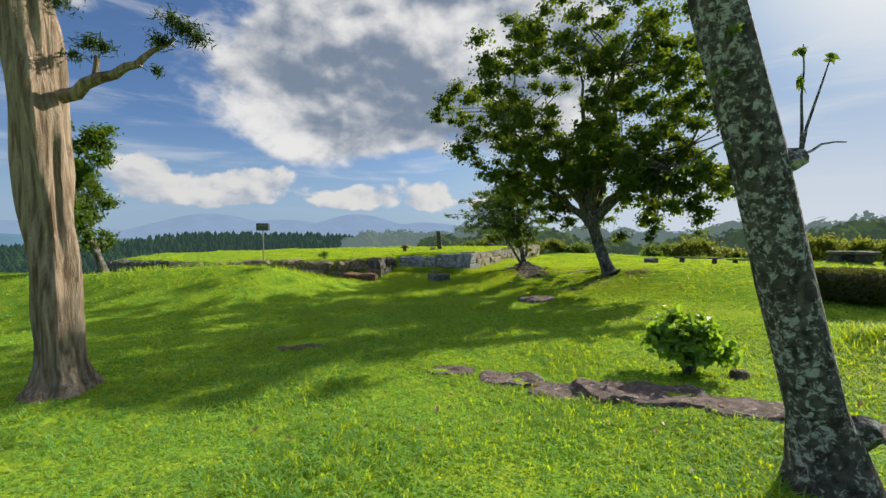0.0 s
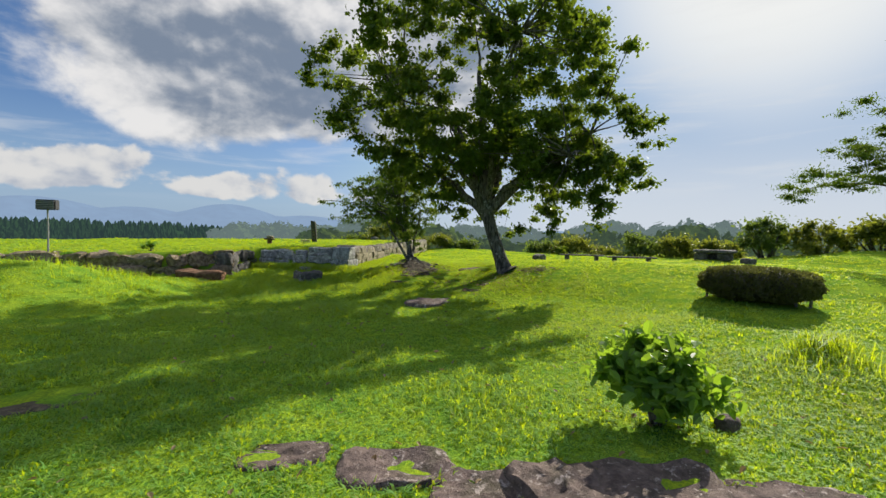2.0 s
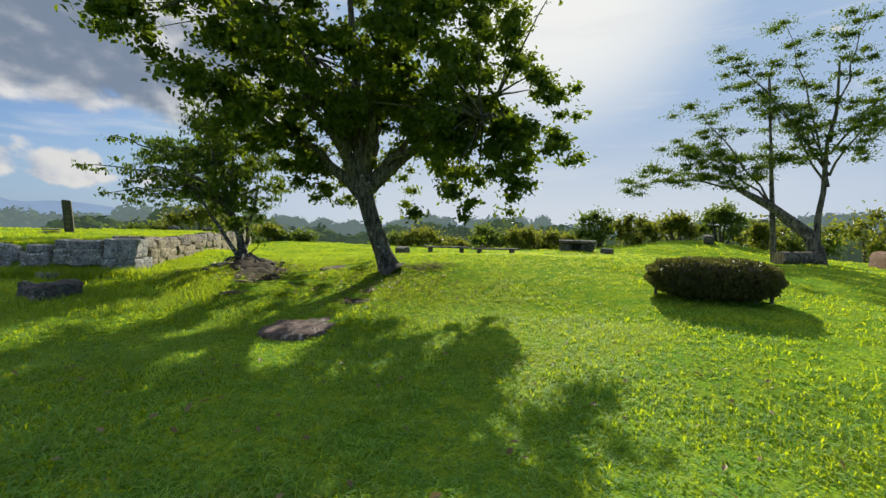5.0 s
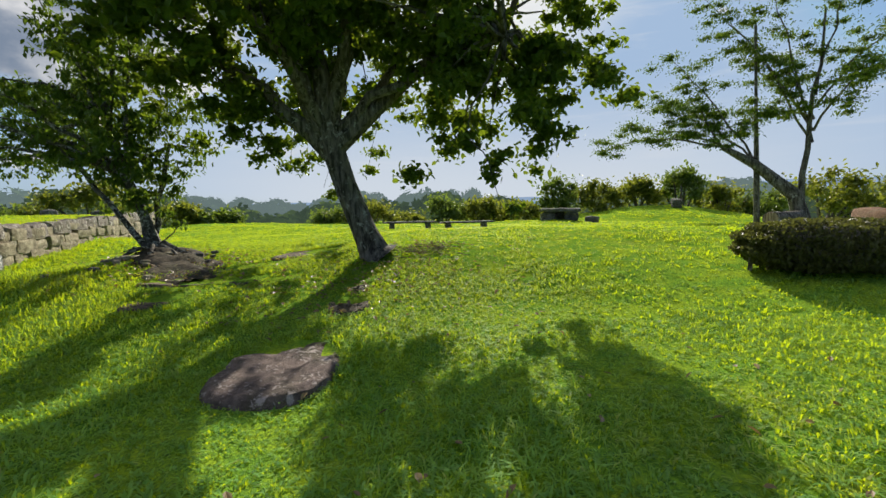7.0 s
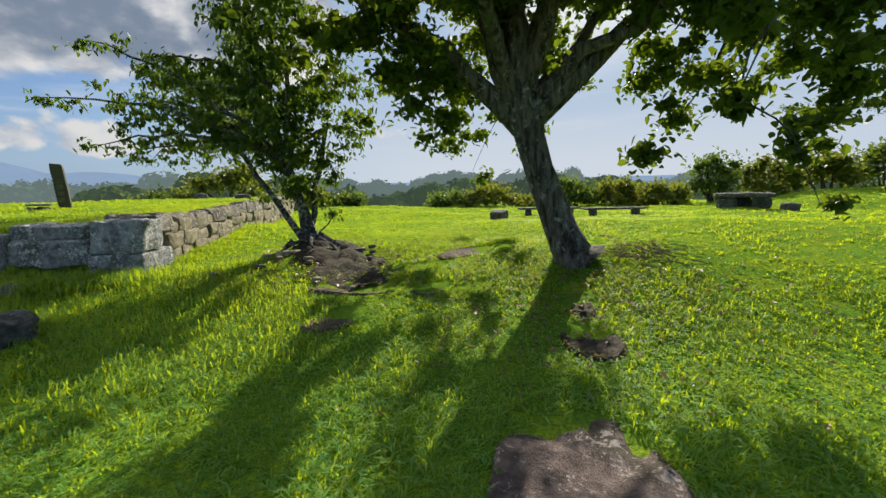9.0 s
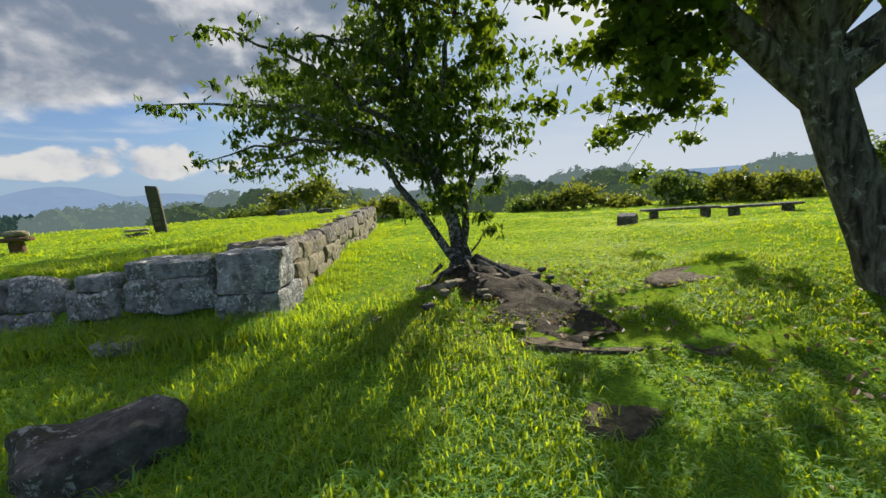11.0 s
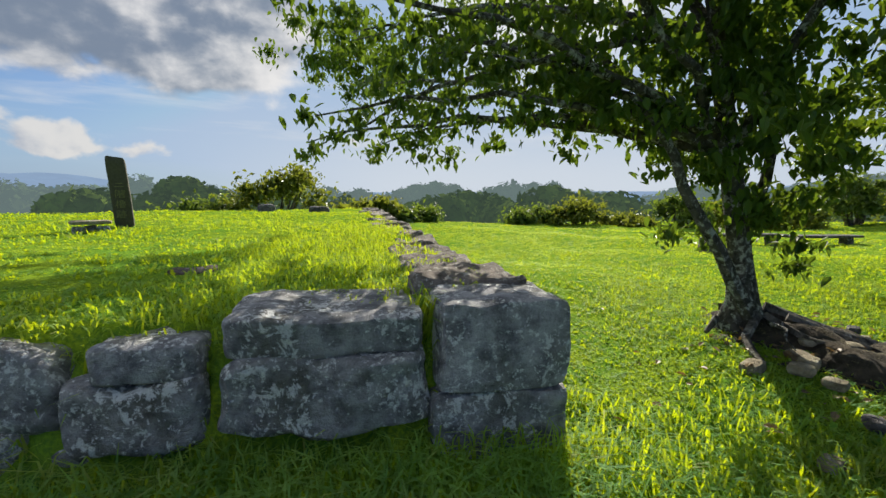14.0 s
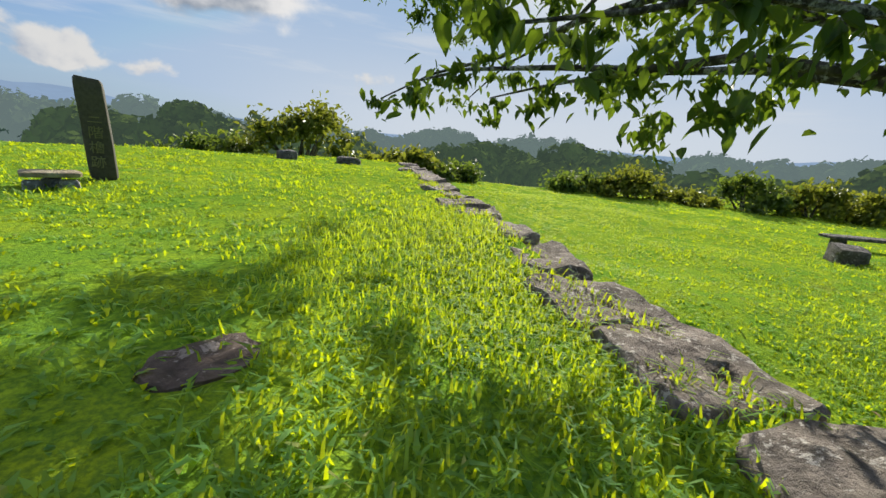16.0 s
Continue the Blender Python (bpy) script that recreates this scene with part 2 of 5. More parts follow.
M_RUST = material("rusty_stone", stone_look, dark=(0.12, 0.06, 0.035, 1), light=(0.27, 0.15, 0.09, 1), lichen=(0.35, 0.27, 0.2, 1), lichen_share=0.2)
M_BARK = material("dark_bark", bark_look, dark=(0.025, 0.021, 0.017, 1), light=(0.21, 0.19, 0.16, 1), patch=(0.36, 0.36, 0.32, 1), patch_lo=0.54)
M_LICHEN = material("lichen_bark", bark_look, dark=(0.03, 0.027, 0.023, 1), light=(0.12, 0.11, 0.095, 1), patch=(0.42, 0.43, 0.39, 1), patch_lo=0.50, stretch=0.7, blot_scale=19.0)
M_PALEWOOD = material("pale_bare_wood", bark_look, dark=(0.13, 0.085, 0.055, 1), light=(0.46, 0.36, 0.26, 1), patch=(0.52, 0.42, 0.31, 1), patch_lo=0.6, stretch=0.1, scale=16.0, distance=0.05)
M_CAP = material("grey_brown_coping", stone_look, dark=(0.11, 0.092, 0.082, 1), light=(0.36, 0.31, 0.27, 1), lichen=(0.55, 0.52, 0.47, 1), lichen_share=0.7)
M_EARTH = material("dry_trodden_earth", stone_look, dark=(0.07, 0.052, 0.036, 1), light=(0.22, 0.17, 0.115, 1), lichen=(0.24, 0.22, 0.10, 1), lichen_share=0.6)
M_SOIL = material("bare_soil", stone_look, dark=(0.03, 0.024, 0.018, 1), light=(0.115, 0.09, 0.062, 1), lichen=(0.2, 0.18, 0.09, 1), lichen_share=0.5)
M_LEAF = material("maple_leaves", leafy, dark=(0.03, 0.07, 0.012, 1), light=(0.09, 0.15, 0.026, 1), through_col=(0.19, 0.26, 0.012, 1), share=0.42)
M_CHERRY = material("cherry_leaves", leafy, dark=(0.03, 0.075, 0.015, 1), light=(0.08, 0.145, 0.03, 1), through_col=(0.16, 0.24, 0.014, 1), share=0.38)
M_NEEDLE = material("pine_tufts", leafy, dark=(0.015, 0.04, 0.012, 1), light=(0.05, 0.095, 0.025, 1), through_col=(0.08, 0.13, 0.02, 1), share=0.25)
M_DRYLEAF = material("dry_leaves", leafy, dark=(0.12, 0.07, 0.03, 1), light=(0.33, 0.24, 0.12, 1), through_col=(0.35, 0.22, 0.06, 1), share=0.2)
M_HEDGE = material("hedge_leaves", leafy, dark=(0.035, 0.035, 0.012, 1), light=(0.11, 0.115, 0.03, 1), through_col=(0.16, 0.17, 0.03, 1), share=0.3)
M_SHRUB = material("shrub_leaves", leafy, dark=(0.05, 0.13, 0.02, 1), light=(0.14, 0.26, 0.045, 1), through_col=(0.34, 0.52, 0.03, 1), share=0.45)
M_CLOVER = material("clover_leaves", leafy, dark=(0.05, 0.17, 0.03, 1), light=(0.15, 0.32, 0.05, 1), through_col=(0.36, 0.52, 0.01, 1), share=0.4, rough=0.85)
M_YELLOW = material("yellowish_leaves", leafy, dark=(0.05, 0.085, 0.012, 1), light=(0.13, 0.17, 0.025, 1), through_col=(0.30, 0.33, 0.03, 1), share=0.38)
M_BROW = material("brow_leaves", leafy, dark=(0.045, 0.085, 0.02, 1), light=(0.12, 0.18, 0.045, 1), through_col=(0.21, 0.29, 0.03, 1), share=0.38)
# far land: the glow is air haze put into the colour, bluer with distance
M_WOODS = material("far_woods_leaves", haze_glow_look, col=(0.14, 0.20, 0.035, 1), glow=(0.07, 0.105, 0.085, 1), share=0.35, scale=0.11)
M_WOODS_FAR = material("hazy_woods_leaves", haze_glow_look, col=(0.10, 0.15, 0.05, 1), glow=(0.16, 0.215, 0.22, 1), share=0.55, scale=0.05)
M_CONIFER = material("conifer_slope", haze_glow_look, col=(0.025, 0.06, 0.02, 1), glow=(0.055, 0.095, 0.10, 1), share=0.3)
M_MOUNT = material("blue_mountains", haze_glow_look, col=(0.08, 0.14, 0.2, 1), glow=(0.22, 0.305, 0.44, 1), share=0.8)
M_MOUNT2 = material("nearer_blue_hills", haze_glow_look, col=(0.06, 0.12, 0.14, 1), glow=(0.14, 0.25, 0.36, 1), share=0.65)
M_PILLAR = material("dark_marker_stone", plain_look, col=(0.085, 0.08, 0.058, 1), rough=0.8)
M_TEXT = material("mossy_lettering", plain_look, col=(0.22, 0.22, 0.10, 1), rough=0.9)
M_METAL = material("dark_metal", plain_look, col=(0.03, 0.03, 0.035, 1), rough=0.6)
M_POLE = material("grey_pole", plain_look, col=(0.3, 0.3, 0.3, 1), rough=0.5)

# ---- mesh helpers ----


def part(name, bm, mat, parent=None, label=""):
    me = bpy.data.meshes.new(name)
    bm.to_mesh(me)
    bm.free()
    me.set_sharp_from_angle(angle=radians(38))
    me.materials.append(mat)
    ob = new(name, me)
    ob.parent = parent
    if label:
        tagged(ob, label)
    return ob


def from_arrays(name, verts, faces, mat, parent=None, smooth=False):
    """An object from an (n, 3) array of points and an (m, 3 or 4) array of faces."""
    me = bpy.data.meshes.new(name)
    k = faces.shape[1]
    me.vertices.add(len(verts))
    me.vertices.foreach_set("co", np.ascontiguousarray(verts, np.float32).ravel())
    me.loops.add(faces.size)
    me.loops.foreach_set("vertex_index", np.ascontiguousarray(faces, np.int32).ravel())
    me.polygons.add(len(faces))
    me.polygons.foreach_set("loop_start", np.arange(0, faces.size, k, dtype=np.int32))
    me.polygons.foreach_set("use_smooth", np.full(len(faces), smooth))
    me.update(calc_edges=True)
    me.materials.append(mat)
    ob = new(name, me)
    ob.parent = parent
    return ob


def empty(name, x, y, z, **tags):
    ob = new(name)
    ob.location = (x, y, z)
    ob.empty_display_size = 0.2
    return tagged(ob, **tags)


def smooth(a, b, v):
    t = np.clip((np.asarray(v, float) - a) / (b - a), 0, 1)
    return t * t * (3 - 2 * t)


# ---- the lie of the land ----
CORNER, NOTCH, FAR_END = (0.98, 18.78), (-2.60, 20.70), (6.40, 30.20)
TERRACE = [CORNER, NOTCH, (-3.0, 18.3), (-7.5, 16.9), (-11.0, 16.6), (-16.0, 18.8), (-19.0, 30.0), (-8.0, 42.0), (5.0, 42.0), FAR_END]


def edge_distance(x, y, poly):
    """Distance to the outline of poly, positive inside."""
    best, inside = np.full(np.shape(x), 1e9), np.zeros(np.shape(x), bool)
    for (ax, ay), (bx, by) in zip(poly, poly[1:] + poly[:1]):
        dx, dy = bx - ax, by - ay
        t = np.clip(((x - ax) * dx + (y - ay) * dy) / (dx * dx + dy * dy), 0, 1)
        best = np.minimum(best, np.hypot(x - ax - t * dx, y - ay - t * dy))
        cross = (ay > y) != (by > y)
        inside ^= cross & (x < dx * (y - ay) / (by - ay + 1e-12) + ax)
    return np.where(inside, best, -best)


def hump(x, y, cx, cy, r, h):
    return h * np.exp(-((x - cx) ** 2 + (y - cy) ** 2) / (r * r))


def meadow(x, y):
    """Height of the lower ground."""
    u = 0.55 * x + 0.83 * y
    z = -0.42 + 0.42 * smooth(3, 11, x) + 0.42 * smooth(11.5, 17, u) - 0.32 * smooth(17.5, 25, u)
    z = z + 0.15 * smooth(2.5, -2, y) - 0.25 * smooth(-4, -11, x) * smooth(12, 4, y)
    s = (x - 0.9) * 0.44 + (y - 18.95) * 0.9
    d = (x - 0.9) * 0.9 - (y - 18.95) * 0.44
    z = z + 0.36 * smooth(0.5, 5, s) * np.exp(-(d / 3.5) ** 2) * smooth(40, 28, s)
    z = z + hump(x, y, 3.45, 18.55, 1.0, 0.22) + hump(x, y, 6.1, 14.9, 1.1, 0.10)
    z = z + hump(x, y, 25, 15.5, 4.5, 0.75) + hump(x, y, 15.8, 16.8, 1.6, 0.25)
    z = z - 0.28 * smooth(12, 20, x) * smooth(17, 10, y)
    z = z + 0.95 * smooth(-3.0, -6.6, x) * np.exp(-((y - 14.2) / 2.3) ** 2) + hump(x, y, -4.0, 17.3, 1.6, 0.2)
    z = z + 0.025 * np.sin(x * 1.7 + 0.6 * y) + 0.02 * np.sin(y * 2.3 - 0.8 * x)
    return z


def terrace_top(x, y):
    return 0.64 + 0.022 * (y - 19.0) * smooth(40, 30, y) + 0.02 * np.sin(x * 1.3 + y)


def land(x, y):
    """Height of the ground anywhere: meadow, walled terrace, and the slopes and valley beyond."""
    x, y = np.asarray(x, float), np.asarray(y, float)
    low = meadow(x, y)
    d = edge_distance(x, y, TERRACE)
    brim = np.clip(-((x - CORNER[0]) * 0.9 - (y - CORNER[1]) * 0.44), 0, None)
    top = terrace_top(x, y) + 0.10 * np.exp(-(brim / 1.0) ** 2) * (np.abs(brim) < 5)
    z = np.where(d > 0, low + (top - low) * smooth(0.05, 0.35, d), low)
    # the hilltop ends all round; the valley lies far below
    rx, ry = (x - 6) / 27.0, (y - 14) / 19.0
    r = np.sqrt(rx * rx + ry * ry)
    z = z - 34 * smooth(1.0, 2.6, r)
    left = smooth(-9, -16, x) * smooth(17, 8, y)
    return z - 3.0 * left * smooth(1.0, 0.5, r)


def ground_at(x, y):
    return float(land(np.array([x]), np.array([y]))[0])


def build_ground():
    def axis(lo, hi, step, reach):
        mid = np.arange(lo, hi + 1e-6, step)
        out = [step]
        while sum(out) < reach:
            out.append(out[-1] * 1.16)
        run = np.cumsum(out)
        return np.concatenate([lo - run[::-1], mid, hi + run])
    xs, ys = axis(-14, 22, 0.16, 4200), axis(-3, 33, 0.16, 4200)
    gx, gy = np.meshgrid(xs, ys)
    gz = land(gx, gy)
    verts = np.stack([gx, gy, gz], -1).reshape(-1, 3)
    n, m = len(xs), len(ys)
    i = (np.arange(m - 1)[:, None] * n + np.arange(n - 1)).ravel()
    ob = from_arrays("ground", verts, np.stack([i, i + 1, i + n + 1, i + n], -1), M_GROUND, smooth=True)
    tagged(ob, "uneven green meadow with worn dry patches on a hilltop", "ground", kind="structure")


build_ground()


def tube(bm, pts, radii, sides=8, lump=0.0, seed=0.0, caps=True, flute=0.0):
    """A limb along pts with the given radii."""
    rings = []
    pts = [Vector(p) for p in pts]
    for i, p in enumerate(pts):
        way = (pts[min(i + 1, len(pts) - 1)] - pts[max(i - 1, 0)]).normalized()
        a = way.cross(Vector((0.31, 0.95, 0.05))).normalized()
        b = way.cross(a)
        ring = []
        for k in range(sides):
            t = 2 * math.pi * k / sides
            off = a * math.cos(t) + b * math.sin(t)
            r = radii[i] * (1 + lump * noise.noise((off * 1.3 + p * 1.1 + Vector((seed, seed, 0)))))
            r *= 1 + flute * (math.sin(7 * t + 0.8 * p.z) * 0.6 + math.sin(13 * t - 1.7 * p.z) * 0.5 + math.sin(3 * t + 2.1 * p.z) * 0.6)
            ring.append(bm.verts.new(p + off * r))
        rings.append(ring)
    for r0, r1 in zip(rings, rings[1:]):
        for k in range(sides):
            bm.faces.new((r0[k], r0[(k + 1) % sides], r1[(k + 1) % sides], r1[k])).smooth = True
    if caps:
        bm.faces.new(rings[0][::-1])
        bm.faces.new(rings[-1])
    return bm


def bend(a, b, n=6, sag=0.0, wob=0.0, seed=0):
    """Points from a to b, arched by sag and a little crooked."""
    a, b = Vector(a), Vector(b)
    rng = random.Random(seed)
    out = []
    for i in range(n + 1):
        t = i / n
        p = a.lerp(b, t) + Vector((0, 0, sag * 4 * t * (1 - t)))
        if 0 < i < n:
            p += Vector((rng.uniform(-wob, wob), rng.uniform(-wob, wob), rng.uniform(-wob, wob)))
        out.append(p)
    return out


def taper(r0, r1, n):
    return [r0 + (r1 - r0) * i / n for i in range(n + 1)]


def leaves(centres, size, aspect, rng, droop=0.3, tilt=0.6, normals=None):
    """Folded leaf blades at the centres, each six points and four triangles' worth of quads."""
    n = len(centres)
    yaw = rng.uniform(0, 2 * np.pi, n)
    pitch = rng.normal(-droop, tilt, n)
    roll = rng.normal(0, tilt, n)
    ln = size * rng.uniform(0.65, 1.3, n)
    d = np.stack([np.cos(yaw) * np.cos(pitch), np.sin(yaw) * np.cos(pitch), np.sin(pitch)], -1)
    side = np.stack([-np.sin(yaw), np.cos(yaw), 0 * yaw], -1)
    up = np.cross(d, side)
    side, up = side * np.cos(roll)[:, None] + up * np.sin(roll)[:, None], up * np.cos(roll)[:, None] - side * np.sin(roll)[:, None]
    w = (ln * aspect * 0.5)[:, None]
    ln = ln[:, None]
    down = np.array([0, 0, 1]) * ln
    base, tip = centres - d * ln * 0.5, centres + d * ln * 0.5 - down * 0.14
    low, high = centres - d * ln * 0.2, centres + d * ln * 0.17 - down * 0.03
    fold = up * w * 0.3
    verts = np.stack([base, low - side * w + fold, high - side * w * 0.85 + fold, tip, high + side * w * 0.85 + fold, low + side * w + fold], 1).reshape(-1, 3)
    i = np.arange(n)[:, None] * 6
    return verts, np.stack([i + [0, 1, 2, 3], i + [0, 3, 4, 5]], 1).reshape(-1, 4)


def clump_points(cs, rs, per, rng, flat=0.55, fuzz=0.5):
    """Leaf centres in clumps: denser toward each clump's shell and top."""
    out = []
    for c, r, k in zip(cs, rs, per):
        v = rng.normal(size=(k, 3))
        v /= np.linalg.norm(v, axis=1)[:, None]
        v *= (np.clip(np.abs(rng.normal(0, fuzz, k)), 0.05, 2.2 * fuzz))[:, None] * r
        v[:, 2] *= flat
        out.append(np.asarray(c) + v)
    return np.concatenate(out)


# ---- stones ----


def stone(sx, sy, sz, seed, cuts=3, power=7.0, rough=0.12, tilt=0.0):
    """A weathered block sx by sy by sz, standing on z = 0."""
    bm = bmesh.new()
    bmesh.ops.create_cube(bm, size=2.0)
    bmesh.ops.subdivide_edges(bm, edges=bm.edges[:], cuts=cuts, use_grid_fill=True)
    rng = random.Random(seed)
    o = Vector((rng.uniform(-50, 50), rng.uniform(-50, 50), rng.uniform(-50, 50)))
    skew = (rng.uniform(-0.08, 0.08), rng.uniform(-0.08, 0.08))
    for v in bm.verts:
        p = v.co
        k = (abs(p.x) ** power + abs(p.y) ** power + abs(p.z) ** power) ** (1 / power)
        p = p / k
        q = Vector((p.x * sx / 2, p.y * sy / 2, p.z * sz / 2))
        n = noise.noise_vector(q * 2.2 + o) * rough * 0.5 + noise.noise_vector(q * 6.5 + o) * rough * 0.28
        if cuts > 4:
            n += noise.noise_vector(q * 17.0 + o) * rough * 0.12
        q += n * min(1.0, 2.2 * min(sx, sy, sz))
        q.x += skew[0] * q.z
        q.y += skew[1] * q.z
        v.co = q + Vector((0, 0, sz / 2))
    for f in bm.faces:
        f.smooth = True
    return bm


# ---- terrace walls ----


def frame_on(a, b):
    """Start, unit way and outward normal of a wall's foot line."""
    a, b = Vector((*a, 0)), Vector((*b, 0))
    way = (b - a).normalized()
    return a, way, (b - a).length


def wall_run(name, a, b, outward, heights, widths, mat, label, seed, z_foot, z_top, cuts=3, depth=0.7, lean=0.06, rough=0.12, power=9.0, start=-0.02):
    """Courses of separate stones along a to b."""
    holder = empty(name, a[0], a[1], 0, label=label, category="stone wall", kind="structure")
    p0, way, length = frame_on(a, b)
    out = Vector((*outward, 0)).normalized()
    ang = math.atan2(way.y, way.x)
    rng = random.Random(seed)
    for course, (lo, hi) in enumerate(heights):
        s = start
        while s < length - 0.15:
            w = min(rng.uniform(*widths), length - s + 0.1)
            m = p0 + way * (s + w / 2)
            foot, top = z_foot(m.x, m.y), z_top(m.x, m.y)
            z0, z1 = foot + (top - foot) * lo + rng.uniform(-0.02, 0.02), foot + (top - foot) * hi + rng.uniform(-0.05, 0.03)
            if z1 - z0 > 0.08:
                bm = stone(w * 0.995, depth * rng.uniform(0.85, 1.1), z1 - z0, rng.random(), cuts, power, rough)
                ob = part("stone", bm, mat, holder)
                q = m - out * (depth / 2 + lean * hi + rng.uniform(-0.03, 0.04))
                ob.matrix_basis = pose(q.x - a[0], q.y - a[1], z0, 0, 0, math.degrees(ang) + rng.uniform(-2, 2))
            s += w
    return holder


low_z = lambda x, y: float(meadow(np.array([x]), np.array([y]))[0]) - 0.12
top_z = lambda x, y: float(terrace_top(np.array([x]), np.array([y]))[0]) + 0.04
left_z = lambda x, y: float(terrace_top(np.array([x]), np.array([y]))[0]) - 0.03
FRONT_OUT, SIDE_OUT = (-0.447, -0.894), (0.899, -0.438)


def front_wall():
    """The dark weathered end wall: two fine corner blocks, one long block, then broken stones."""
    holder = empty("wall_front", *CORNER, 0, label="low dark lichen-spotted wall of weathered blocks", category="stone wall", kind="structure")
    a, way, length = frame_on(CORNER, NOTCH)
    out = Vector((*FRONT_OUT, 0))
    ang = math.degrees(math.atan2(way.y, way.x))
    rng = random.Random(5)
    # along, width, bottom, height, set back, depth
    rows = [(0.0, 0.78, -0.12, 0.42, 0.0, 0.85), (0.01, 0.74, 0.31, 0.48, 0.02, 0.58),
            (0.80, 1.02, 0.52, 0.22, 0.05, 0.75), (0.78, 1.06, 0.13, 0.40, 0.0, 0.75), (0.80, 1.1, -0.16, 0.30, 0.14, 0.7),
            (1.93, 0.50, 0.43, 0.20, 0.10, 0.6), (1.88, 0.62, 0.10, 0.35, 0.04, 0.6), (1.95, 0.75, -0.16, 0.30, 0.12, 0.6),
            (2.58, 0.66, 0.20, 0.42, 0.14, 0.6), (2.72, 0.66, -0.10, 0.34, 0.08, 0.6),
            (3.26, 0.76, 0.25, 0.35, 0.08, 0.6), (3.40, 0.66, -0.05, 0.34, 0.05, 0.6)]
    for i, (s, w, z, h, back, d) in enumerate(rows):
        bm = stone(w * 0.99, d, h * 0.99, i + 3, 11, 20.0 if i < 2 else 10.0, 0.06 if i < 2 else 0.13)
        ob = part("block" if i < 5 else "stone", bm, M_STONE, holder)
        q = a + way * (s + w / 2) - out * (d / 2 + back)
        ob.matrix_basis = pose(q.x - CORNER[0], q.y - CORNER[1], z, 0, 0, ang + rng.uniform(-2, 2))


front_wall()
wall_run("wall_side", CORNER, FAR_END, SIDE_OUT, [(0.0, 0.4), (0.37, 0.72), (0.69, 1.0)], (0.28, 0.75), M_FACE, "sunlit pale retaining wall of squared stones", 11, low_z, top_z, 5, 0.5, 0.06, 0.12, 12.0, 0.84)
# the return takes the dark stone so its colour gives the gap's shade
wall_run("wall_return", NOTCH, (-3.0, 18.3), (0.95, -0.2), [(0.0, 0.5), (0.48, 1.0)], (0.4, 0.8), M_DARK, "short return of a broken stone wall, stone darkened to look shadowed", 12, low_z, left_z, 4, rough=0.25)
wall_run("wall_left_a", (-3.0, 18.3), (-7.5, 16.9), (0.29, -0.96), [(0.0, 0.55), (0.5, 1.0)], (0.45, 1.3), M_TAN, "broken low wall of tan stones under turf", 13, low_z, left_z, 5, 0.7, 0.06, 0.3)
wall_run("wall_left_b", (-7.5, 16.9), (-11.0, 16.6), (0.08, -1.0), [(0.0, 0.55), (0.5, 1.0)], (0.4, 1.2), M_TAN, "broken low wall of tan stones under turf", 14, low_z, left_z, 4, 0.7, 0.06, 0.3)
wall_run("wall_left_c", (-11.0, 16.6), (-16.0, 18.8), (-0.45, -0.9), [(0.0, 0.55), (0.5, 1.0)], (0.4, 1.0), M_DARK, "broken low wall of rough stones under turf", 15, low_z, left_z, 3, 0.7, 0.06, 0.25)


# ---- trees ----


def tree_parts(name, label, base, trunk, limbs, bark, crown, leaf_mat, leaf_size, aspect, seed, category="tree", droop=0.3, tilt=0.6, sides=12, lump=0.25, flute=0.03):
    """trunk: (points, radii); limbs: list of (points, radii); crown: (centres, radii, counts, flatness). All in world places."""
    rng = np.random.default_rng(seed)
    holder = empty(name, *base, label=label, category=category)
    back = Vector(base)
    bm = bmesh.new()
    tube(bm, [Vector(p) - back for p in trunk[0]], trunk[1], sides, lump, seed, flute=flute)
    part("trunk", bm, bark, holder)
    for pts, radii in limbs:
        bm = bmesh.new()
        tube(bm, [Vector(p) - back for p in pts], radii, 7 if radii[0] > 0.03 else 5, 0.15, seed)
        part("limb", bm, bark, holder)
    pts = clump_points(*crown[:3], rng, crown[3])
    v, f = leaves(pts - np.array(base), leaf_size, aspect, rng, droop, tilt)
    from_arrays("crown", v, f, leaf_mat, holder)
    return holder


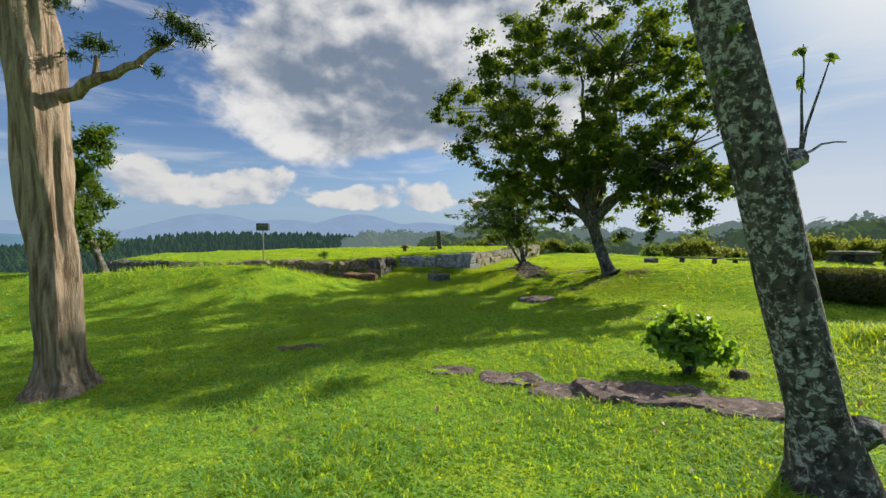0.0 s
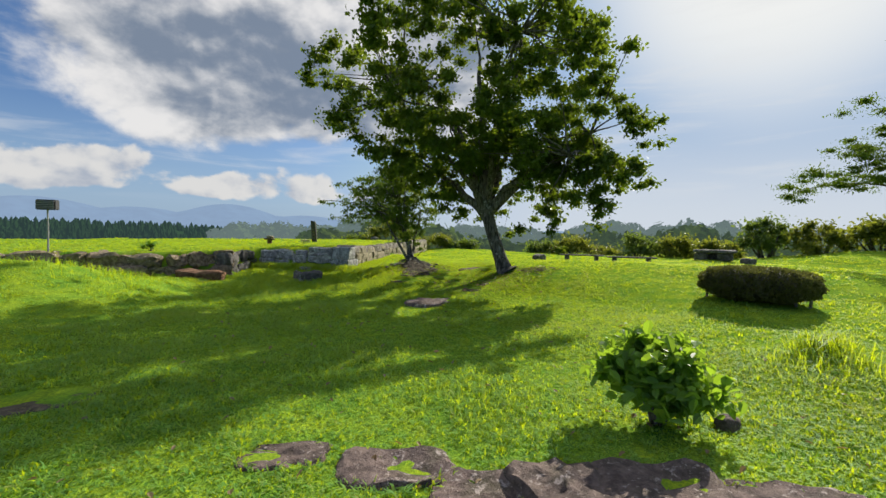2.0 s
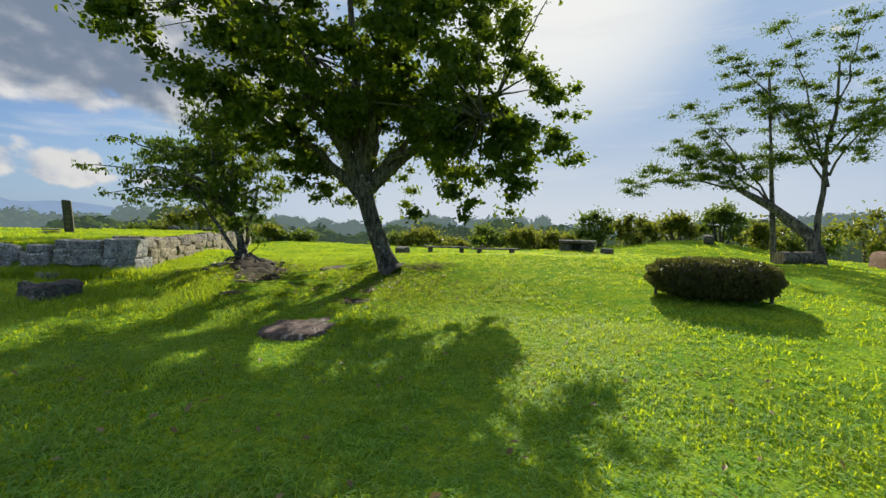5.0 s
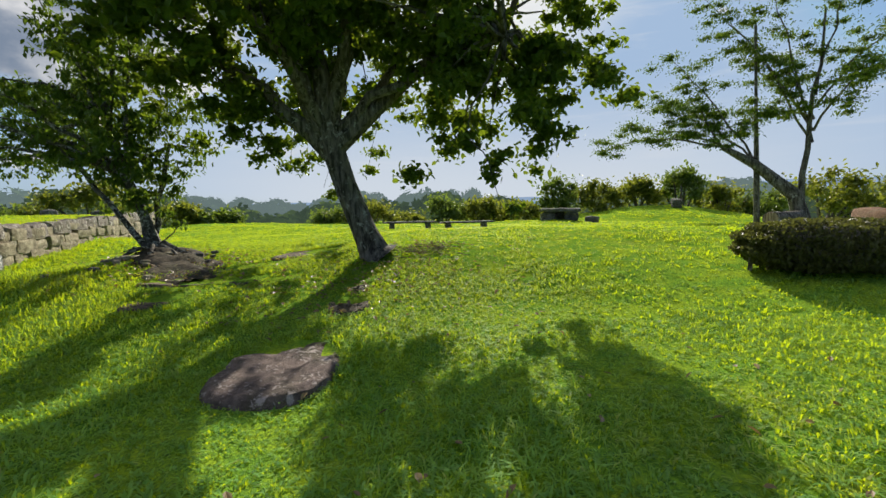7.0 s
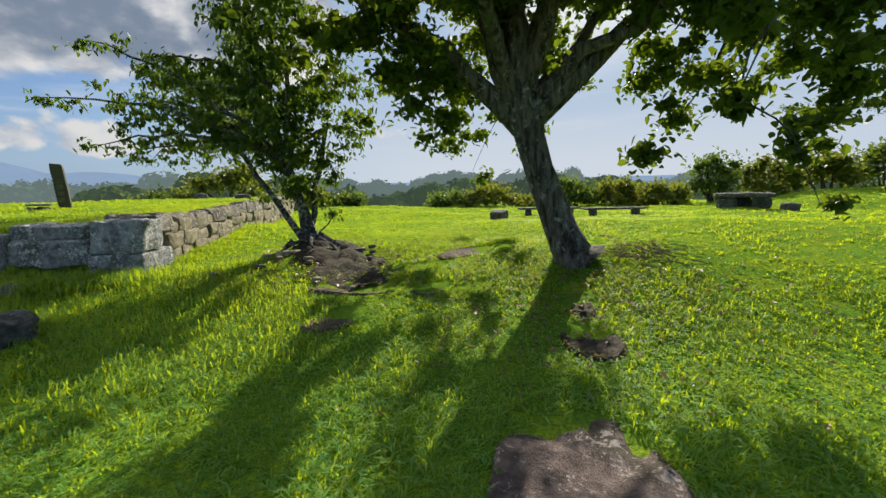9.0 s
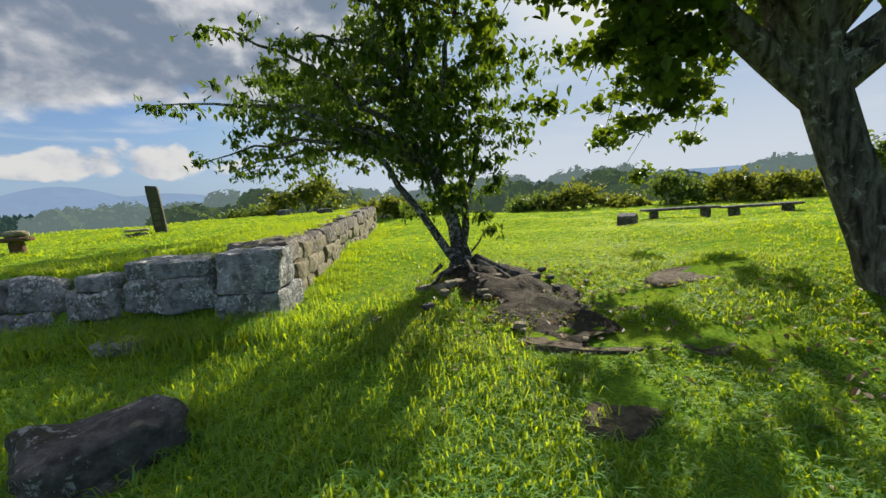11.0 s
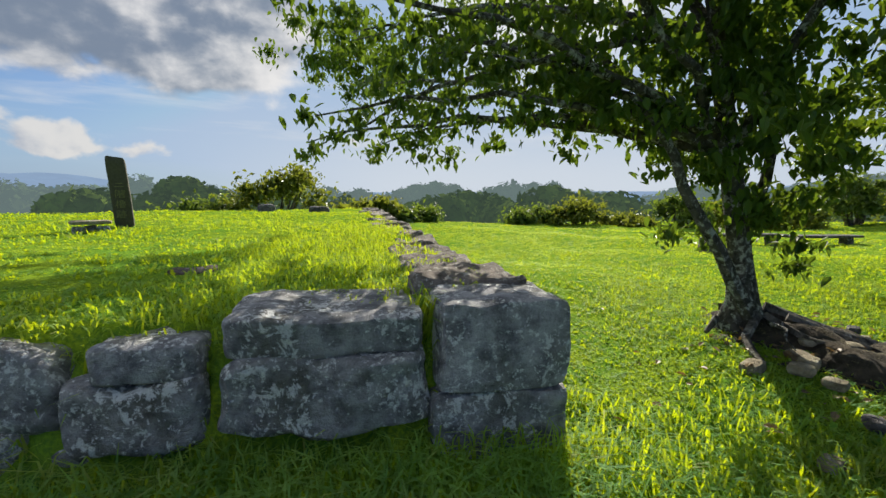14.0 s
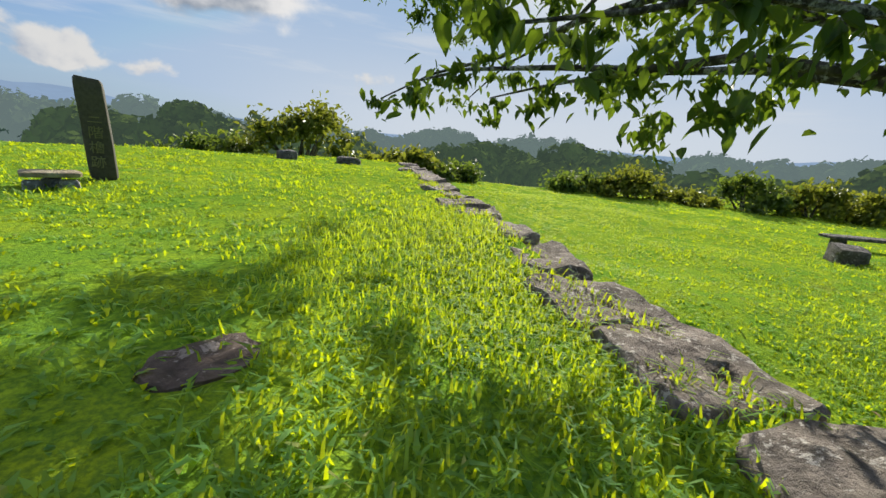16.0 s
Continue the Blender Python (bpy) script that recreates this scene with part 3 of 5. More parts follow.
def maple():
    rng = random.Random(21)
    base = (5.9, 15.05, ground_at(5.9, 15.05) - 0.06)
    fork = Vector((5.35, 15.55, 2.2))
    tp = [base, (5.84, 15.1, 0.2), (5.74, 15.2, 0.55), (5.52, 15.4, 1.4), fork, (5.25, 15.6, 3.3)]
    trunk = (tp, [0.42, 0.27, 0.215, 0.185, 0.21, 0.14])
    heads = [(3.2, 17.0, 3.9), (4.2, 16.2, 5.2), (5.0, 15.9, 8.0), (6.1, 14.6, 6.6), (7.9, 13.6, 4.4), (7.2, 17.4, 5.4), (2.2, 15.0, 5.4), (5.4, 13.2, 6.9), (8.4, 15.4, 5.6), (3.9, 17.6, 6.7), (6.9, 13.0, 3.6)]
    limbs = []
    for i, h in enumerate(heads):
        pts = bend(fork - Vector((0, 0, 0.25 - 0.12 * (i % 4))), h, 7, 0.2, 0.13, i)
        limbs.append((pts, taper(0.17 if i < 6 else 0.11, 0.025, 7)))
    cs, rs, ks = [], [], []
    mid = Vector((5.05, 15.2, 5.8))
    n = 0
    while n < 320:
        v = Vector((rng.gauss(0, 1), rng.gauss(0, 1), rng.gauss(0, 1))).normalized() * rng.uniform(0.35, 1.0) ** 0.6
        wide = 0.86 + 0.14 * math.sin(5 * math.atan2(v.y, v.x) + 3 * v.z)
        p = mid + Vector((v.x * 5.5 * wide, v.y * 4.4 * wide, v.z * (4.3 if v.z > 0 else 3.2)))
        if p.z < 3.2 and math.hypot(p.x - 5.3, p.y - 15.3) < 1.9:
            continue
        r = rng.uniform(0.32, 0.6)
        cs.append(tuple(p)), rs.append(r), ks.append(int(600 * r))
        n += 1
    for c, w, k in [((7.3, 13.9, 3.2), (0.75, 0.75, 0.6), 46), ((4.2, 16.4, 3.2), (0.5, 0.5, 0.6), 18), ((5.2, 14.4, 4.3), (1.3, 1.0, 0.5), 46), ((3.6, 15.8, 4.4), (0.8, 0.8, 0.6), 10), ((1.8, 18.4, 6.9), (1.1, 1.0, 0.5), 20)]:
        for _ in range(k):
            cs.append(tuple(c[i] + rng.gauss(0, w[i]) for i in range(3))), rs.append(rng.uniform(0.3, 0.5)), ks.append(200)
            n += 1
    # hanging lower sprays, each a chain of small clumps on a thin twig
    crown_core = [Vector(c) for c in cs]
    for k, p in enumerate([(7.9, 12.9, 1.8), (8.6, 11.9, 3.0), (9.0, 12.4, 3.9), (9.6, 12.9, 4.5), (4.8, 16.9, 1.9), (4.3, 17.3, 2.4), (7.0, 14.3, 2.4), (7.5, 19.3, 1.55), (6.9, 19.0, 2.4), (8.4, 18.5, 2.0), (8.9, 17.6, 3.3), (3.2, 17.6, 2.9), (-0.3, 16.3, 6.4),
                           (6.15, 12.55, 0.95), (8.6, 13.6, 2.7), (9.3, 14.2, 3.5), (7.4, 12.3, 2.6), (6.3, 18.8, 2.0), (8.0, 11.9, 2.8), (2.3, 16.2, 3.2), (1.2, 15.4, 3.9)]):
        p = Vector(p)
        up = min((c for c in crown_core if c.z > p.z + 0.5), key=lambda c: (c - p).length)
        pts = bend(up, p, 5, 0.22, 0.06, 300 + k)
        limbs.append((pts, taper(0.014, 0.004, 5)))
        for j, q in enumerate(pts[1:]):
            for _ in range(2):
                w = 0.2 if k != 13 else 0.12
                cs.append((q.x + rng.gauss(0, w), q.y + rng.gauss(0, w), q.z + rng.gauss(0, 0.12))), rs.append(rng.uniform(0.26, 0.42) * (0.6 if k == 13 else 1)), ks.append(85 if k != 13 else 40)
    for i, c in enumerate(cs):
        if i % 3 == 0 and i < n:
            start = heads[min(range(len(heads)), key=lambda k: (Vector(heads[k]) - Vector(c)).length)]
            limbs.append((bend(start, c, 4, 0.1, 0.08, i), taper(0.035, 0.007, 4)))
    return tree_parts("maple_tree", "large broad-crowned tree with dark leaning trunk on the meadow", base, trunk, limbs, M_BARK, (cs, rs, ks, 0.6), M_LEAF, 0.11, 0.7, 31)


def cherry():
    rng = random.Random(8)
    base = (3.35, 18.72, 0.2)
    trunk = ([base, (3.33, 18.72, 0.45), (3.27, 18.74, 0.85), (3.02, 18.8, 1.7), (2.87, 18.9, 2.6), (2.75, 18.95, 3.7)], [0.22, 0.13, 0.09, 0.08, 0.06, 0.03])
    limbs = [(bend((3.2, 18.6, 0.35), (2.2, 19.2, 2.1), 7, 0.08, 0.03, 1), taper(0.06, 0.03, 7)), (bend((3.4, 18.8, 0.45), (3.75, 18.6, 2.3), 6, 0.1, 0.04, 2), taper(0.06, 0.03, 6)),
             (bend((3.45, 18.8, 0.3), (4.0, 18.9, 0.75), 4, 0.0, 0.03, 5), taper(0.02, 0.006, 4)), (bend((3.3, 18.5, 0.3), (2.75, 18.2, 0.28), 4, 0.05, 0.03, 6), taper(0.025, 0.006, 4))]
    ends = [(-0.15, 20.4, 2.65), (0.45, 21.0, 2.0), (0.9, 22.3, 1.95), (1.9, 22.6, 2.0), (0.5, 19.3, 3.3), (1.0, 21.4, 2.9), (3.0, 17.5, 3.9), (2.7, 20.6, 4.1), (4.3, 19.2, 3.4), (4.45, 18.7, 2.2), (3.3, 18.9, 5.0), (1.9, 17.6, 3.5), (2.1, 19.2, 4.7), (1.3, 18.4, 2.9), (2.9, 21.6, 2.6), (1.2, 20.4, 2.5), (1.3, 23.3, 1.95), (2.5, 23.6, 2.1), (2.2, 24.0, 3.1), (2.9, 24.2, 4.0), (3.3, 23.4, 3.3), (2.8, 22.6, 4.1), (1.5, 22.4, 3.2)]
    cs, rs, ks = [], [], []
    for i, e in enumerate(ends):
        start = trunk[0][3] if i < 6 else trunk[0][3 + i % 3]
        pts = bend(start, e, 9, 0.28, 0.05, 20 + i)
        limbs.append((pts, taper(0.05, 0.006, 9)))
        for k in range(2, 10):
            p = pts[k]
            for j in range(3 if k < 8 else 2):
                w = 0.24 if k < 8 else 0.09
                q = p + Vector((rng.gauss(0, w), rng.gauss(0, w), rng.gauss(-0.06, 0.6 * w)))
                cs.append(tuple(q)), rs.append(rng.uniform(0.2, 0.34)), ks.append(30 if k < 8 else 20)
    for i in range(62):
        u, w = rng.gauss(0, 1.0), rng.gauss(0, 0.55)
        q = Vector((2.8 + 0.7 * u + 0.7 * w, 24.55 + 0.7 * u - 0.7 * w, 3.8 + rng.gauss(0, 0.25)))
        cs.append(tuple(q)), rs.append(0.36), ks.append(90)
    for i in range(5):
        q = Vector((2.3, 19.3, 4.1)) + Vector((rng.gauss(0, 0.8), rng.gauss(0, 0.9), rng.gauss(0, 0.55)))
        cs.append(tuple(q)), rs.append(0.34), ks.append(60)
    for i in range(30):
        q = Vector((3.1, 18.85, 2.7)) + Vector((rng.gauss(0, 0.6), rng.gauss(0, 0.6), rng.gauss(0, 0.75)))
        cs.append(tuple(q)), rs.append(0.36), ks.append(70)
    for i in range(44):
        q = Vector((3.65, 19.0, 3.2)) + Vector((rng.gauss(0, 0.5), rng.gauss(0, 0.5), rng.gauss(0, 0.65)))
        cs.append(tuple(q)), rs.append(0.34), ks.append(75)
    for i in range(46):
        z = rng.uniform(1.0, 2.7)
        q = Vector((3.35 - 0.12 * z + rng.gauss(0, 0.22), 18.72 + rng.gauss(0, 0.24), z))
        cs.append(tuple(q)), rs.append(0.3), ks.append(70)
    for p in [(3.55, 18.4, 0.95), (3.65, 18.4, 1.3), (3.7, 18.45, 0.75), (3.5, 18.3, 1.6), (3.9, 18.5, 1.7)]:
        cs.append(p), rs.append(0.26), ks.append(75)
    return tree_parts("cherry_tree", "small multi-stemmed tree on a bare root mound beside the wall", base, trunk, limbs, M_LICHEN, (cs, rs, ks, 0.6), M_CHERRY, 0.088, 0.5, 17, droop=0.75, tilt=0.45)


maple()
cherry()


def leaning_tree():
    base = (3.05, 2.78, -0.55)
    trunk = ([base, (3.03, 2.78, -0.25), (2.94, 2.78, 0.15), (2.72, 2.78, 1.1), (2.5, 2.8, 2.1), (2.2, 2.8, 3.2), (1.9, 2.7, 4.6)], [0.34, 0.27, 0.20, 0.185, 0.17, 0.165, 0.12])
    limbs = [(bend((2.62, 2.76, 1.98), (2.78, 2.7, 2.03), 2), [0.10, 0.09, 0.06])]
    limbs += [(bend((2.75, 2.7, 2.03), e, 4, 0.03, 0.01, i), taper(0.012, 0.004, 4)) for i, e in enumerate([(2.72, 2.65, 2.8), (2.95, 2.7, 2.72), (2.98, 2.6, 2.1)])]
    limbs.append((bend((3.12, 2.74, -0.02), (3.3, 2.7, 0.1), 3, 0.0, 0.02, 9), [0.1, 0.12, 0.1, 0.04]))
    limbs.append((bend((2.42, 2.72, 2.2), (1.72, 2.5, 1.86), 5, 0.06, 0.01, 8), taper(0.012, 0.003, 5)))
    limbs += [(bend((1.95, 2.75, 4.4), e, 5, 0.2, 0.08, i), taper(0.07, 0.015, 5)) for i, e in enumerate([(0.7, 2.2, 6.2), (2.6, 1.6, 6.4), (2.2, 4.0, 6.3), (3.4, 2.8, 5.6), (1.4, 3.2, 6.8)])]
    cs = [(2.71, 2.65, 2.75), (2.7, 2.65, 2.55), (2.96, 2.7, 2.72), (2.15, 2.6, 2.6), (2.18, 2.55, 2.85)]
    cs += [(1.70, 2.49, 1.85), (1.79, 2.51, 1.88), (1.88, 2.54, 1.93), (1.97, 2.56, 1.97), (2.08, 2.6, 2.02), (2.2, 2.64, 2.08)]
    rs, ks = [0.09, 0.08, 0.06, 0.12, 0.12, 0.03, 0.04, 0.04, 0.04, 0.04, 0.04], [7, 5, 4, 9, 9, 1, 2, 2, 2, 2, 2]
    for e in [(0.7, 2.2, 6.2), (2.6, 1.6, 6.4), (2.2, 4.0, 6.3), (3.4, 2.8, 5.6), (1.4, 3.2, 6.8)]:
        cs.append(e), rs.append(0.9), ks.append(600)
    return tree_parts("leaning_tree", "leaning tree trunk blotched with pale grey lichen", base, trunk, limbs, M_LICHEN, (cs, rs, ks, 0.7), M_CHERRY, 0.085, 0.42, 5, sides=20)


def bare_tree():
    bx, by = -4.64, 4.66
    g0 = ground_at(bx, by)
    base = (bx, by, g0 - 0.05)
    steps = [i / 26 for i in range(27)]
    trunk = ([(bx - 0.4 * t ** 1.6, by, g0 - 0.05 + 5.4 * t) for t in steps], [0.235 + 0.20 * math.exp(-t * 5.4 / 0.22) + 0.035 * math.exp(-((t * 5.4 - 3.9) / 0.7) ** 2) - 0.05 * max(0, t - 0.8) for t in steps])
    j = Vector((bx + 0.08, by, g0 + 3.62))
    limbs = [(bend(j, j + Vector((0.95, 0.1, 0.42)), 6, 0.02, 0.03, 2), taper(0.085, 0.045, 6)),
             (bend(j + Vector((0.42, 0.04, 0.2)), j + Vector((0.45, 0.04, 0.5)), 3, 0, 0.01, 3), taper(0.04, 0.03, 3)),
             (bend(j + Vector((0.9, 0.1, 0.4)), j + Vector((1.35, 0.15, 0.75)), 4, 0, 0.03, 4), taper(0.045, 0.02, 4))]
    cs = [j + Vector(v) for v in ((0.35, 0.04, 0.66), (0.55, 0.04, 0.6), (0.1, 0.1, 0.55), (1.2, 0.1, 0.7), (1.5, 0.15, 0.85), (1.35, 0.12, 0.95), (1.62, 0.18, 0.75), (1.15, 0.1, 0.32), (0.1, -0.1, 1.1), (0.0, 0.1, 1.4), (-0.5, 0, 2.4), (0.3, 0.2, 2.6), (-0.9, 0.3, 2.0))]
    rs = [0.2, 0.18, 0.16, 0.22, 0.26, 0.22, 0.2, 0.14, 0.25, 0.3, 0.6, 0.6, 0.6]
    ks = [260, 220, 150, 300, 400, 300, 250, 120, 250, 300, 700, 700, 600]
    return tree_parts("bare_trunk_tree", "barkless pale old trunk with few dark needle tufts", base, trunk, limbs, M_PALEWOOD, ([tuple(c) for c in cs], rs, ks, 0.7), M_NEEDLE, 0.09, 0.16, 6, sides=56, droop=-0.5, tilt=0.7, lump=0.35, flute=0.085)


leaning_tree()
bare_tree()


def far_cherry():
    """The sparse tiered tree beside the post."""
    rng = random.Random(4)
    x, y = 21.0, 10.0
    base = (x, y, ground_at(x, y) - 0.05)
    trunk = ([base, (x, y, 0.5), (x - 0.1, y + 0.2, 1.2), (x - 0.6, y + 1.3, 2.3), (x - 1.0, y + 2.3, 3.0)], [0.36, 0.26, 0.22, 0.16, 0.1])
    limbs = [(bend((x, y, 0.9), (x + 0.2, y - 0.3, 7.5), 7, 0, 0.08, 1), taper(0.11, 0.03, 7))]
    ends = [(19.0, 15.4, 4.0), (19.5, 16.5, 3.2), (20.5, 14.8, 5.2), (19.5, 13.5, 4.6), (20.2, 14.2, 6.6), (20.8, 12.5, 7.8), (21, 13.4, 9.0), (20.5, 11.0, 6.0), (21.5, 8.0, 6.4), (21.0, 9.0, 8.6), (22, 11.5, 9.6), (20.2, 8.5, 5.0), (19.8, 12.2, 3.6)]
    cs, rs, ks = [], [], []
    for i, e in enumerate(ends):
        start = trunk[0][3 + i % 2] if i < 5 else (x + 0.15, y - 0.2, 3.0 + 0.4 * (i % 5))
        pts = bend(start, e, 7, 0.35, 0.08, 50 + i)
        limbs.append((pts, taper(0.045, 0.008, 7)))
        for k in range(2, 8):
            for j in range(3):
                q = pts[k] + Vector((rng.gauss(0, 0.45), rng.gauss(0, 0.45), rng.gauss(0, 0.16)))
                cs.append(tuple(q)), rs.append(rng.uniform(0.45, 0.75)), ks.append(190)
    return tree_parts("cherry_tree", "sparse tiered tree with leaning trunk beside a dark post", base, trunk, limbs, M_BARK, (cs, rs, ks, 0.35), M_CHERRY, 0.10, 0.42, 9, droop=0.3)


def edge_tree():
    """The thin tree at the left brow."""
    x, y = -13.1, 15.4
    base = (x, y, ground_at(x, y) - 0.1)
    rng = random.Random(3)
    trunk = ([base, (x - 0.3, y, base[2] + 0.8), (x - 0.9, y, base[2] + 2.0), (x - 1.1, y, 4.2)], [0.17, 0.13, 0.1, 0.04])
    limbs, cs, rs, ks = [], [], [], []
    for i in range(12):
        e = Vector((x - 0.9 + rng.gauss(0, 0.6), y + rng.gauss(0, 0.6), 1.5 + 0.36 * i))
        limbs.append((bend(trunk[0][1 + i % 3], e, 4, 0.1, 0.05, i), taper(0.045, 0.01, 4)))
        for k in range(8):
            cs.append(tuple(e + Vector((rng.gauss(0, 0.35), rng.gauss(0, 0.35), rng.gauss(0, 0.25))))), rs.append(0.45), ks.append(130)
    return tree_parts("thin_tree", "slender sunlit tree leaning out over the slope", base, trunk, limbs, M_BARK, (cs, rs, ks, 0.8), M_CHERRY, 0.15, 0.5, 12)


far_cherry()
edge_tree()


# ---- shrubs and hedge ----


def bush(name, label, x, y, z0, rx, ry, h, count, size, mat, seed, lumps=9, rot=0.0, category="bush", aspect=0.55):
    """Stems and a lumpy crown of leaves."""
    rng = random.Random(seed)
    g = np.random.default_rng(seed)
    holder = empty(name, x, y, z0, label=label, category=category)
    c, s_ = math.cos(rot), math.sin(rot)
    cs, rs, ks = [], [], []
    for i in range(lumps):
        t, q = rng.uniform(0, 2 * math.pi), rng.uniform(0.15, 0.75)
        u, v = math.cos(t) * q * rx, math.sin(t) * q * ry
        r = min(rx, ry, h) * rng.uniform(0.4, 0.62)
        top = h * (1 - 0.55 * q * q) - r * 0.6
        cs.append((u * c - v * s_, u * s_ + v * c, max(r * 0.4, rng.uniform(0.45, 1.0) * top))), rs.append(r), ks.append(count // lumps)
        if i < 7:
            bm = bmesh.new()
            tube(bm, bend((u * 0.15, v * 0.15, -0.05), cs[-1], 4, 0.05, 0.03, seed + i), taper(0.035 * h, 0.008, 4), 5)
            part("stem", bm, M_BARK, holder)
    v, f = leaves(clump_points(cs, rs, ks, g, 0.85, 0.4), size, aspect, g, 0.3, 0.6)
    from_arrays("foliage", v, f, mat, holder)
    return holder


SHRUB = (3.45, 5.45)
bush("shrub", "leafy broad-leaved shrub with dark stems on the meadow", *SHRUB, ground_at(*SHRUB), 0.60, 0.58, 0.96, 4200, 0.12, M_SHRUB, 41, 26, aspect=0.6)


def hedge():
    cx, cy, rot = 9.0, 9.15, math.atan2(-0.89, 0.45)
    g0 = ground_at(cx, cy)
    holder = empty("clipped_hedge", cx, cy, g0, label="rounded clipped dark hedge bush on the lawn", category="hedge")
    g = np.random.default_rng(3)
    n = 15000
    v = g.normal(size=(n, 3))
    v /= np.linalg.norm(v, axis=1)[:, None]
    k = (np.abs(v[:, :1]) ** 2.7 + np.abs(v[:, 1:2]) ** 2.7 + np.abs(v[:, 2:]) ** 2.7) ** (1 / 2.7)
    v = v / k * g.uniform(0.86, 1.0, n)[:, None]
    lump = 1 + 0.04 * np.sin(7 * v[:, 0] + 5 * v[:, 1]) + 0.03 * np.sin(11 * v[:, 2] + 9 * v[:, 0])
    v = v * lump[:, None] * np.array([1.06, 0.66, 0.36])
    v[:, 2] += 0.36
    c, s_ = math.cos(rot), math.sin(rot)
    w = np.stack([v[:, 0] * c - v[:, 1] * s_, v[:, 0] * s_ + v[:, 1] * c, v[:, 2]], -1)
    vv, ff = leaves(w, 0.05, 0.6, g, 0.0, 1.0)
    from_arrays("foliage", vv, ff, M_HEDGE, holder)
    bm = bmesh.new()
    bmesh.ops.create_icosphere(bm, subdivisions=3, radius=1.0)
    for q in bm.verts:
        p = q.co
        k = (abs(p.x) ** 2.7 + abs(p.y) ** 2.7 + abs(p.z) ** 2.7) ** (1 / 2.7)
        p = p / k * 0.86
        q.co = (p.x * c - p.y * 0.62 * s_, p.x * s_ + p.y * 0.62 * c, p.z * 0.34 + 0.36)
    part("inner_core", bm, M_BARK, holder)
    for i in range(9):
        t = (i - 4) / 4.5
        bm = bmesh.new()
        tube(bm, [(t * c, t * s_, -0.06), (t * c + 0.03, t * s_, 0.25)], [0.03, 0.025], 6)
        part("stem", bm, M_BARK, holder)


hedge()


# ---- flat stones in the grass ----
FLAT = [(0.005, 19.735, 0.56, 0.42, radians(151.8)), (0.80, 19.27, 0.44, 0.46, radians(151.8))]     # x, y, half length, half width, turn: kept free of grass


def slab(lx, ly, h, seed, square=2.6, fine=14, jag=0.16, bump=0.045):
    """An irregular flat stone: broken outline, uneven top, sides going down h below its top at z = 0."""
    rng = random.Random(seed)
    o = Vector((rng.uniform(-40, 40), rng.uniform(-40, 40), 0))
    bm = bmesh.new()
    sides, rings = fine * 2, (0.0, 0.3, 0.58, 0.8, 0.93, 1.0, 1.03, 1.04)
    made = []
    corners = [rng.uniform(1 - jag, 1 + 0.4 * jag) for _ in range(9)]
    for k, q in enumerate(rings):
        ring = []
        for i in range(1 if k == 0 else sides):
            t = 2 * math.pi * i / sides
            c, s_ = math.cos(t), math.sin(t)
            r = q / (abs(c) ** square + abs(s_) ** square) ** (1 / square)
            u = t / (2 * math.pi) * 9
            f = u - int(u)
            r *= corners[int(u) % 9] * (1 - f) + corners[(int(u) + 1) % 9] * f
            x, y = c * r * lx / 2, s_ * r * ly / 2
            p = Vector((x * 3.0, y * 3.0, 0)) + o
            z = bump * noise.fractal(p, 1.0, 2.0, 4) + bump * 0.5 * noise.noise(p * 4.3)
            if k == 5:
                z -= 0.02 + 0.02 * rng.random()
            elif k == 6:
                z = -h * 0.5
            elif k == 7:
                z = -h
            j = 0.012 if k in (4, 5) else 0.0
            ring.append(bm.verts.new((x + rng.uniform(-j, j), y + rng.uniform(-j, j), z)))
        made.append(ring)
    for i in range(sides):
        bm.faces.new((made[0][0], made[1][i], made[1][(i + 1) % sides]))
    for a, b in zip(made[1:], made[2:]):
        for i in range(sides):
            bm.faces.new((a[i], b[i], b[(i + 1) % sides], a[(i + 1) % sides]))
    for f in bm.faces:
        f.smooth = True
    return bm


def sunk_stone(x, y, lx, ly, rise, rot, mat, seed, label, name="flat_stone", group="", jag=0.16, bump=0.045, square=2.6):
    """A flat stone bedded in the turf, its top rise above the ground."""
    ob = part(name, slab(lx, ly, 0.16, seed, square, jag=jag, bump=bump), mat)
    rng = random.Random(seed)
    ob.matrix_world = pose(x, y, ground_at(x, y) + rise, rng.uniform(-3, 3), rng.uniform(-3, 3), rot)
    tagged(ob, label, "stone", group)
    FLAT.append((x, y, lx * 0.45, ly * 0.45, radians(rot)))
    return ob


def flat_stone(x, y, lx, ly, h, rot, mat, seed, label, name="flat_stone", sink=0.6, cuts=6, power=4.0, rough=0.1, group=""):
    bm = stone(lx, ly, h, seed, cuts, power, rough)
    ob = part(name, bm, mat)
    z = ground_at(x, y)
    ob.matrix_world = pose(x, y, z - h * sink, random.Random(seed).uniform(-3, 3), random.Random(seed + 1).uniform(-3, 3), rot)
    tagged(ob, label, "stone", group)
    FLAT.append((x, y, lx * 0.46, ly * 0.46, radians(rot)))
    return ob


